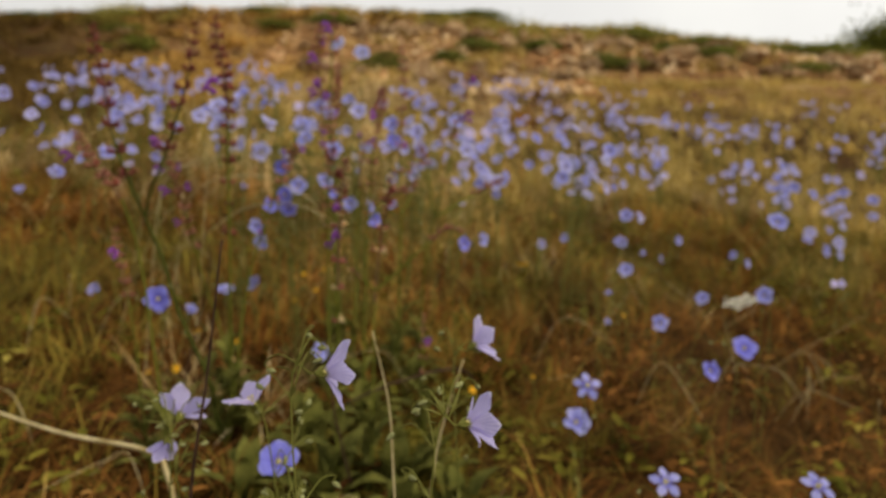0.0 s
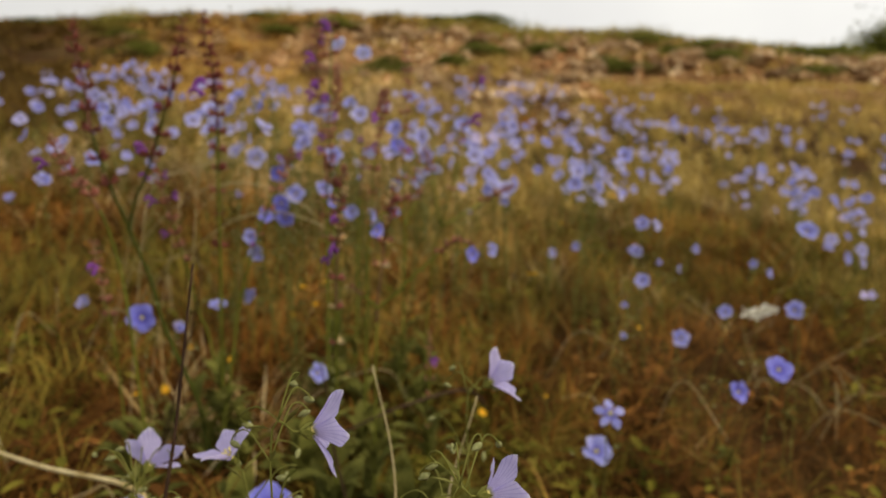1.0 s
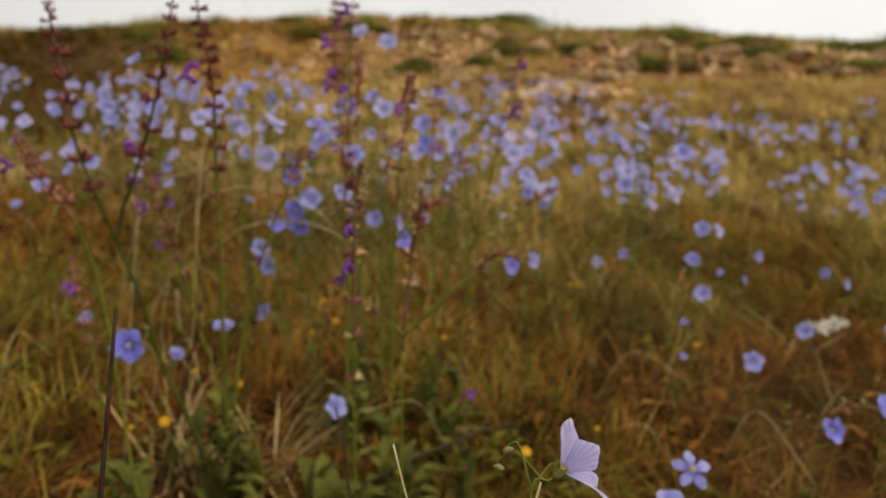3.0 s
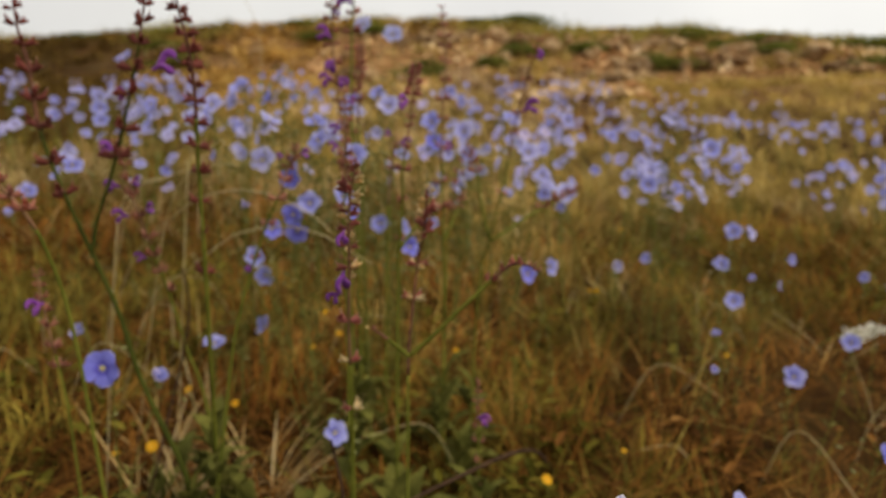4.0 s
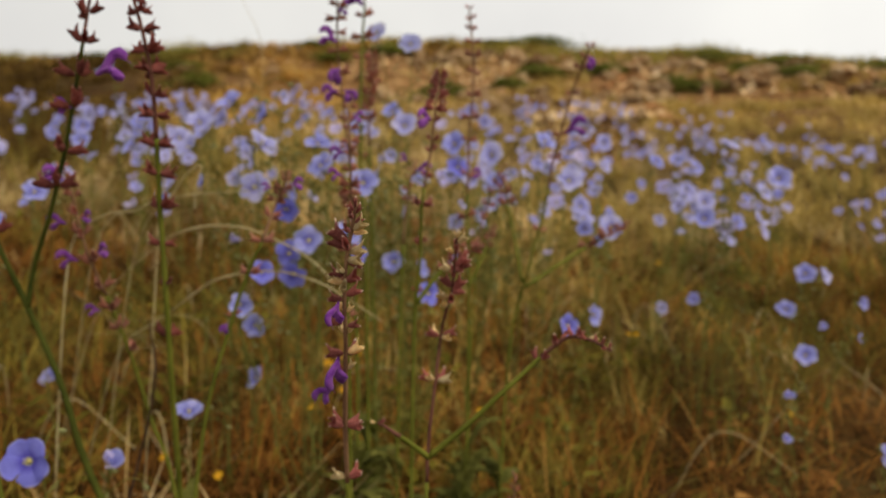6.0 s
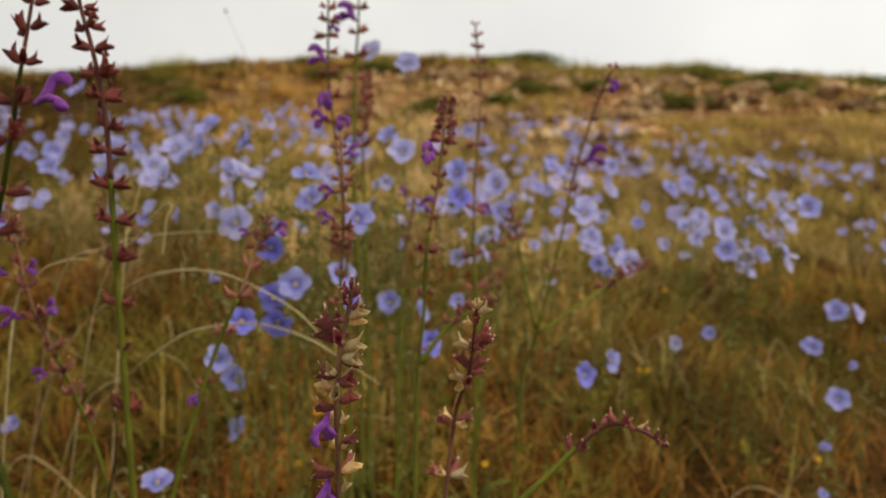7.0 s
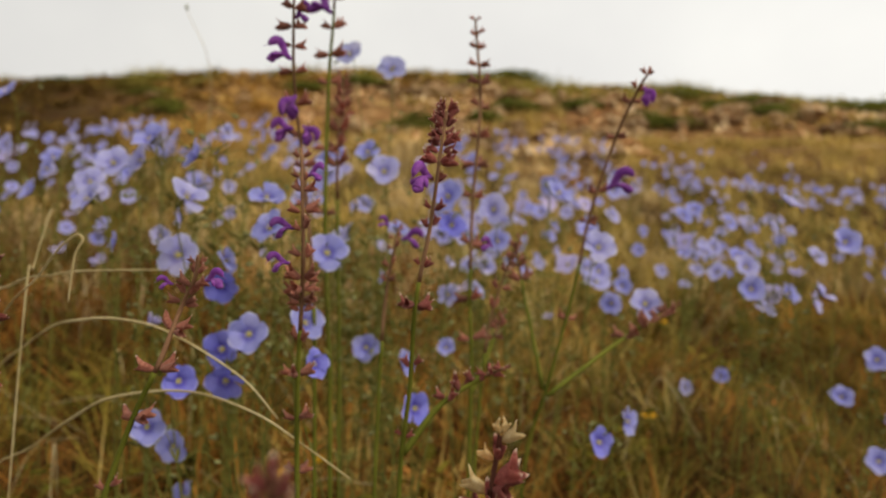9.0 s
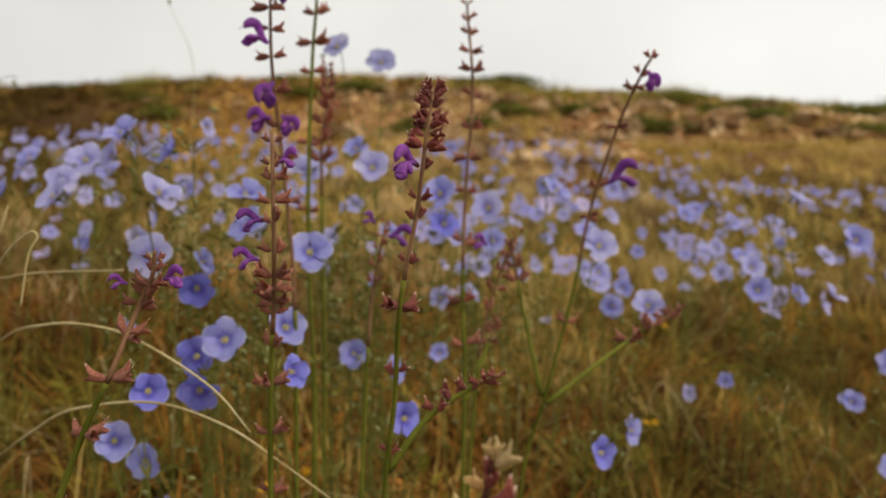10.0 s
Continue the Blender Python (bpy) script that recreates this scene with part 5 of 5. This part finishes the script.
sage([(.0107, .2862, .3833), (.0095, .292, .372), (.007, .302, .352), (.002, .315, .336), (-.0015, .325, .3205), (-.006, .325, .28), (-.009, .325, .2466), (-.010, .325, .18)], None, "sage spike going to seed with open dry calyces", 8,
     gap=0.017, husks=0.25, red=0.40, dark=True, calyx=.0098,
     branches=[dict(points=[(.0956, .3015, .3201), (.084, .313, .324), (.0703, .3278, .3198), (.040, .322, .293), (.015, .323, .268), (-.008, .325, .2470)], to=0.42, size=.0060, gap=.016), dict(points=[(-.034, .300, .275), (-.022, .312, .262), (-.0085, .325, .2466)], to=0.1, size=.006)],
     plum=True, thick=.0014,
     bells=((.3830, -40, 60, .0030, True), (.3828, 60, 65, .0032, True), (.3822, 10, 40, .0028, True), (.3800, 82, 30, .0055, True), (.3745, 12, 52, .0060, False), (.3738, -78, 35, .0044, True), (.3665, 62, 34, .0090, False),
            (.3650, 100, 22, .0078, False), (.3640, 40, 10, .0062, False), (.3630, -88, 26, .0072, True), (.3598, 5, 45, .0062, False), (.3540, -75, 48, .0076, False), (.3528, 75, 42, .0080, False), (.3500, 110, 15, .0066, False),
            (.3478, 8, -8, .0068, False), (.3470, -70, 20, .0068, True), (.3425, -20, 10, .0060, True)),
     rings=((.3225, 2, .0098, .0), (.3205, 2, .0090, 1.0), (.2947, 4, .0090, .3)))
sage([(-.0246, .2028, .400), (-.027, .206, .390), (-.030, .209, .378), (-.0325, .214, .360), (-.034, .222, .340), (-.036, .230, .3245), (-.040, .245, .29), (-.043, .262, .25), (-.046, .28, .19)], None, "sage spike going to seed with pale husks and violet flowers", 9,
     [(-.0345, .212, .3575, -30, -75, .0095), (-.0385, .227, .330, -20, -80, .013), (-.042, .232, .314, -70, -40, .009)], gap=0.0135, husks=0.38, red=0.36, plum=True, calyx=.0070, full=4,
     thick=.0015,
     bells=((.3985, 10, 60, .0034, False), (.3970, -50, 45, .0038, False), (.3960, 60, 45, .0036, False), (.3938, -10, 30, .0042, False), (.3920, 80, 30, .0040, False), (.3890, 74, 28, .0062, True), (.3874, 104, 15, .0052, True),
            (.3880, -30, 25, .0042, False), (.3838, -78, 36, .0084, False), (.3815, -100, 22, .0080, False), (.3808, 4, 20, .0064, False), (.3792, 84, 12, .0066, True), (.3758, 66, 0, .0066, True), (.3745, 104, -10, .0056, False),
            (.3705, -22, 20, .0050, True), (.3690, -80, 15, .0058, False), (.3668, 58, 18, .0068, False), (.3655, -70, 20, .0058, True), (.3620, 5, 25, .0056, True), (.3600, 95, 25, .0064, False), (.3580, -60, 10, .0060, False)),
     rings=((.3530, 2, .0056, .5), (.3464, 2, .0076, .0), (.3408, 2, .0058, .8),
            (.3310, 3, .0088, .1), (.3220, 2, .0070, .3), (.2915, 4, .0086, .2), (.2600, 4, .0086, .2), (.2201, 4, .0084, .4)))
sage([(-.199, .330, .560), (-.197, .333, .532), (-.192, .336, .507), (-.190, .342, .479), (-.192, .350, .447), (-.196, .360, .403), (-.201, .378, .308), (-.205, .390, .255), (-.216, .42, .16)], None,
     "tall sage spike with dark red whorled calyces and no flowers", 10, gap=0.0235, red=0.22, thick=.0026, calyx=.0112, dark=True, full=4,
     rings=((.560, 3, .006), (.552, 3, .007), (.541, 3, .0085), (.528, 4, .0092), (.519, 3, .0088), (.5076, 4, .0100), (.4949, 5, .0108), (.4832, 5, .0110), (.4688, 3, .0098), (.4553, 4, .0102), (.4374, 4, .0112), (.4188, 4, .0112), (.3968, 3, .0116), (.371, 2, .010), (.3427, 2, .008), (.3067, 3, .0105)))
sage([(-.357, .36, .555), (-.354, .360, .522), (-.346, .360, .489), (-.342, .365, .434), (-.327, .370, .380), (-.309, .380, .323), (-.289, .385, .267), (-.276, .390, .210), (-.259, .395, .161), (-.240, .400, .112)], (0.0, 0.36),
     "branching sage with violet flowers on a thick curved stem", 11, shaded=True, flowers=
     [(-.212, .318, .477, 88, 14, .0185), (-.250, .350, .462, -90, 0, .010)], gap=0.028, red=0.22, thick=.0034, calyx=.0105, dark=True,
     branches=[dict(points=[(-.224, .34, .555), (-.230, .340, .524), (-.236, .340, .494), (-.249, .350, .465), (-.264, .360, .430), (-.282, .370, .392), (-.303, .380, .353), (-.309, .380, .323)], to=0.62, size=.0105, gap=.027, count=3)])
sage([(-.292, .40, .425), (-.286, .40, .405), (-.282, .400, .387), (-.275, .400, .362), (-.273, .410, .341), (-.272, .430, .307), (-.270, .450, .266), (-.260, .460, .212), (-.247, .460, .178)], (0.0, 0.42), "small sage spike with violet flowers and reddish stem", 12,
     [(-.290, .398, .384, -80, 0, .012), (-.278, .399, .387, 60, 10, .010), (-.284, .402, .356, -70, 0, .013), (-.268, .402, .362, 60, 10, .011), (-.279, .420, .315, -60, 0, .009), (-.296, .405, .417, -70, 10, .013), (-.301, .405, .421, -95, 0, .011)], gap=0.020, red=0.25, thick=.0016, calyx=.008)
sage([(-.318, .318, .315), (-.316, .316, .300), (-.310, .315, .27), (-.300, .32, .2)], (0.0, 0.3), "short faded sage with one violet flower", 19, [(-.309, .311, .289, -20, -20, .013)], gap=0.018, calyx=.007, thick=.0013)
sage([(-.336, .279, .424), (-.330, .278, .408), (-.321, .278, .391), (-.309, .278, .378), (-.298, .278, .366), (-.286, .285, .335), (-.278, .300, .27)], (0.0, 0.19), "leaning reddish sage spike with one violet flower", 13, [(-.338, .276, .397, -80, 0, .013)], gap=0.016, calyx=.0085, red=0.2, full=4)
sage([(-.110, .640, .560), (-.109, .640, .525), (-.113, .641, .495), (-.11, .645, .35)], (0.0, 0.16), "faded pink sage spike behind taller ones", 15, gap=0.013, calyx=.009)
sage([(-.052, .560, .440), (-.056, .56, .42), (-.062, .565, .38), (-.066, .57, .30)], (0.0, 0.09), "short sage with violet hooded flowers", 16, [(-.050, .556, .432, 80, 0, .013), (-.058, .556, .440, -60, 30, .008)], gap=0.02, calyx=.0062)
sage([(.030, .560, .435), (.022, .565, .415), (.010, .575, .37), (.004, .58, .30)], (0.0, 0.18), "short leaning sage with brown calyces", 17, [(.012, .570, .428, -50, 10, .010)], gap=0.02, calyx=.0064, full=2, thick=.0012)
sage([(.045, .420, .200), (.045, .425, .175), (.046, .43, .12)], (0.0, 0.6), "low sage with a violet flower close to the ground", 18, [(.045, .415, .165, 60, -10, .012)], gap=0.018, calyx=.006, full=2)


# ---- leaf rosettes and broad leaves on the ground ----
def rosette(x, y, count, size, seed, label="rosette of broad grey-green leaves on the earth"):
    r = random.Random(seed)
    base = thing("leaf_rosette", (x, y, ground_z(x, y)), label, "leaves", "leaf rosettes")
    for k in range(count):
        ln, wd, v, f, n = size * r.uniform(0.7, 1.2), size * r.uniform(0.13, 0.21), [], [], 7
        for i in range(n + 1):
            u = i / n
            half = wd * (0.15 + math.sin(math.pi * u) ** 0.8 * 0.85) * (1 - 0.9 * max(0, u - 0.85) / 0.15)
            for s in (-1, -0.5, 0, 0.5, 1):
                v.append((ln * u, s * half, 0.30 * ln * math.sin(u * 2.2) + 0.22 * abs(s) * half + 0.002 * math.sin(15 * u + 4 * s)))
        for i in range(n):
            for j in range(4):
                o = i * 5 + j
                f.append((o, o + 1, o + 6, o + 5))
        part("leaf", mesh_of("leaf", v, f, LEAF), base, pose(0, 0, 0.004, 0, -r.uniform(8, 72), 360 * k / count + r.uniform(-25, 25)))


rng = random.Random(77)
for k, (x, y, c, s) in enumerate(((-.02, .15, 9, .09), (.03, .24, 8, .08), (-.06, .30, 8, .085), (.06, .36, 7, .07), (-.03, .44, 7, .08), (-.19, .42, 7, .07), (.02, .55, 7, .07), (-.30, .46, 7, .07), (.10, .10, 6, .06), (-.14, .58, 6, .07),
                                  (.16, .5, 5, .05), (-.35, .9, 6, .07), (.3, .3, 5, .05), (.5, .6, 5, .05), (-.11, .20, 7, .08), (.08, .19, 7, .08), (-.10, .40, 7, .085), (.02, .33, 8, .085), (-.16, .30, 6, .07), (.10, .30, 6, .07))):
    rosette(x, y, c + 4, s * (1.05 if k < 7 or k > 13 else 0.7), 600 + k)


# ---- small yellow flowers ----
def yellow_flower(x, y, z, seed, wide=0.012):
    r = random.Random(seed)
    g = ground_z(x, y)
    plant = thing("yellow_flower", (x, y, g - 0.003), "tiny orange-yellow flower low in the grass", "flower", "yellow flowers")
    top = Vector((r.uniform(-0.004, 0.004), 0, max(0.02, z - g)))
    line = curve_through([(0, 0, 0), top * 0.5 + Vector((0.004, 0.002, 0)), top], 4)
    part("stem", mesh_of("stem", *tube(line, [0.0007] * len(line), 5), FLAX_STEM), plant)
    head = part("blossom", HEART_MESH, plant, facing(top, r.uniform(-40, 40), r.uniform(35, 70), wide / 2))
    for k in range(7):
        part("petal", YELLOW_PETAL, head, pose(0, 0, 0.05, r.uniform(-10, 10), r.uniform(-25, 0), 360 * k / 7))


YELLOW_PETAL = mesh_of("petal", *petal_verts(50, 4, 3, wide=0.6, cup=0.2), YELLOW)
for k, (x, y, z, wide) in enumerate(((-.335, .620, .122, .013), (-.272, .607, .110, .011), (-.325, .495, .096, .015), (-.353, .480, .092, .010), (-.159, .701, .181, .012), (-.190, .678, .167, .011),
                                     (.115, .482, .078, .014), (.455, .942, .101, .010), (.242, 1.073, .188, .011), (.253, 1.080, .187, .010), (.581, 1.797, .348, .020), (-.189, .749, .202, .012), (-.155, .779, .208, .009),
                                     (.006, .739, .151, .010), (.361, 1.444, .278, .011), (.219, .602, .064, .008))):
    yellow_flower(x, y, z, 700 + k, wide)

# a cream flower spike lying over the grass
spike = thing("white_flower_spike", (.79, 1.19, .046), "cream white flower spike leaning over the dry grass", "flower")
axis = curve_through([(-.09, 0, .0), (-.045, 0, .03), (0.0, 0, .035), (.05, 0, .045)], 4)
part("stem", mesh_of("stem", *tube(axis, [0.0012] * len(axis), 5), FLAX_STEM), spike)
rng = random.Random(5)
for k in range(46):
    u = 0.55 + 0.45 * k / 45
    p = Vector(axis[min(len(axis) - 1, int(u * (len(axis) - 1)))])
    part("floret", CREAM_FLORET if k else (CREAM_FLORET := mesh_of("floret", *petal_verts(60, 4, 3, wide=0.8, cup=0.5), CREAM)), spike, along(p + Vector((0, 0, rng.uniform(-0.010, 0.006))), rng.uniform(0, 360), rng.uniform(-30, 80), rng.uniform(0.014, 0.022)))


# ---- dry stalks and bent straws ----
def stalk(name, points, radius, mat, label, tip=None):
    pts = [Vector(p) for p in points]
    origin = pts[0].copy()
    base = thing(name, origin, label, "stalk", "dry stalks")
    line = curve_through([p - origin for p in pts], 6)
    part("stem", mesh_of("stem", *tube(line, list(radius * np.interp(np.linspace(0, 1, len(line)), (0, 0.4, 1), (0.55 if name == "dry_straw" else 1.0, 1.0, 0.5))), 6), mat), base)
    if tip:
        part("seed_head", BUD_MESH, base, facing(line[-1], 0, 75, tip))
    return base


def foot(x, y):
    return (x, y, ground_z(x, y) - 0.01)


stalk("dry_stalk", [foot(-.088, -.075), (-.080, -.073, .15), (-.0665, -.069, .264), (-.057, -.068, .3445)], .0012, DARK_STALK, "dark brown dead stalk standing upright")
stalk("dry_stalk", [foot(.062, .0), (.045, -.01, .15), (.040, -.008, .22), (.027, -.005, .276)], .0008, STRAW, "pale dry grass stalk with a bent tip")
stalk("dry_stalk", [foot(.055, .02), (.070, .02, .15), (.092, .02, .250)], .0008, STRAW, "pale dry grass stalk")
stalk("dry_straw", [foot(-.19, .20), (-.215, .212, .06), (-.245, .228, .082), (-.37, .275, .081), (-.55, .34, .10)], .0030, STRAW, "thick pale straw lying over the grass")
stalk("dry_straw", [foot(-.50, .66), (-.40, .60, .28), (-.308, .560, .357), (-.247, .520, .377), (-.200, .500, .379), (-.165, .485, .371), (-.125, .468, .354), (-.102, .457, .336)], .0009, STRAW, "arched pale dry straw")
stalk("dry_straw", [foot(-.44, .62), (-.36, .57, .24), (-.294, .540, .288), (-.254, .520, .314), (-.217, .500, .333), (-.164, .485, .342), (-.119, .470, .335), (-.088, .462, .320), (-.062, .455, .306)], .0009, STRAW, "arched pale dry straw crossing another")
stalk("dry_straw", [foot(-.50, .68), (-.40, .60, .35), (-.325, .560, .394), (-.276, .530, .404), (-.247, .520, .408), (-.189, .500, .411)], .0008, STRAW, "curved pale dry straw")
stalk("dry_straw", [foot(-.38, .56), (-.30, .50, .34), (-.245, .475, .410), (-.224, .470, .430), (-.218, .470, .429), (-.221, .468, .421), (-.222, .466, .408), (-.223, .465, .394)], .0007, STRAW, "hooked pale dry straw")
stalk("dry_straw", [foot(-.30, .50), (-.274, .500, .374), (-.274, .510, .411), (-.270, .520, .447)], .0006, STRAW, "upright pale grass stalk")
stalk("dry_straw", [foot(-.36, .46), (-.315, .43, .33), (-.288, .420, .379), (-.270, .420, .391), (-.251, .420, .393)], .0009, STRAW, "bent pale grass stalk")
stalk("dry_stalk", [foot(-.36, .93), (-.355, .93, .40), (-.34, .936, .62), (-.372, .936, .712)], .0006, STRAW, "tall thin dry stalk with a round seed head", 0.006)
stalk("dry_stalk", [foot(-.30, .40), (-.27, .44, .16), (-.255, .455, .25), (-.262, .46, .30)], .0013, DARK_STALK, "reddish brown dead stem leaning on the sage")
stalk("dry_stalk", [foot(-.02, .30), (-.045, .27, .10), (-.052, .265, .165), (-.058, .26, .20)], .0016, DARK_STALK, "short dark dead stem among sage leaves")
stalk("dry_stalk", [foot(.14, .62), (.10, .5, .10), (.02, .36, .125), (-.04, .30, .115)], .0022, DARK_STALK, "brown fallen twig lying across the leaves")
rng = random.Random(91)
for _ in range(90):
    x, y = rng.uniform(-.7, .95), rng.uniform(.1, 1.3)
    a, ln = rng.uniform(0, 6.28), rng.uniform(.06, .2)
    if x > .3 and y < .65:
        continue
    g = ground_z(x, y)
    stalk("dry_straw", [foot(x, y), (x + .4 * ln * math.cos(a), y + .4 * ln * math.sin(a), g + rng.uniform(.03, .11)), (x + ln * math.cos(a), y + ln * math.sin(a), g + rng.uniform(.02, .12))],
          rng.uniform(.0004, .0009), STRAW, "bent dry straw in the thatch")
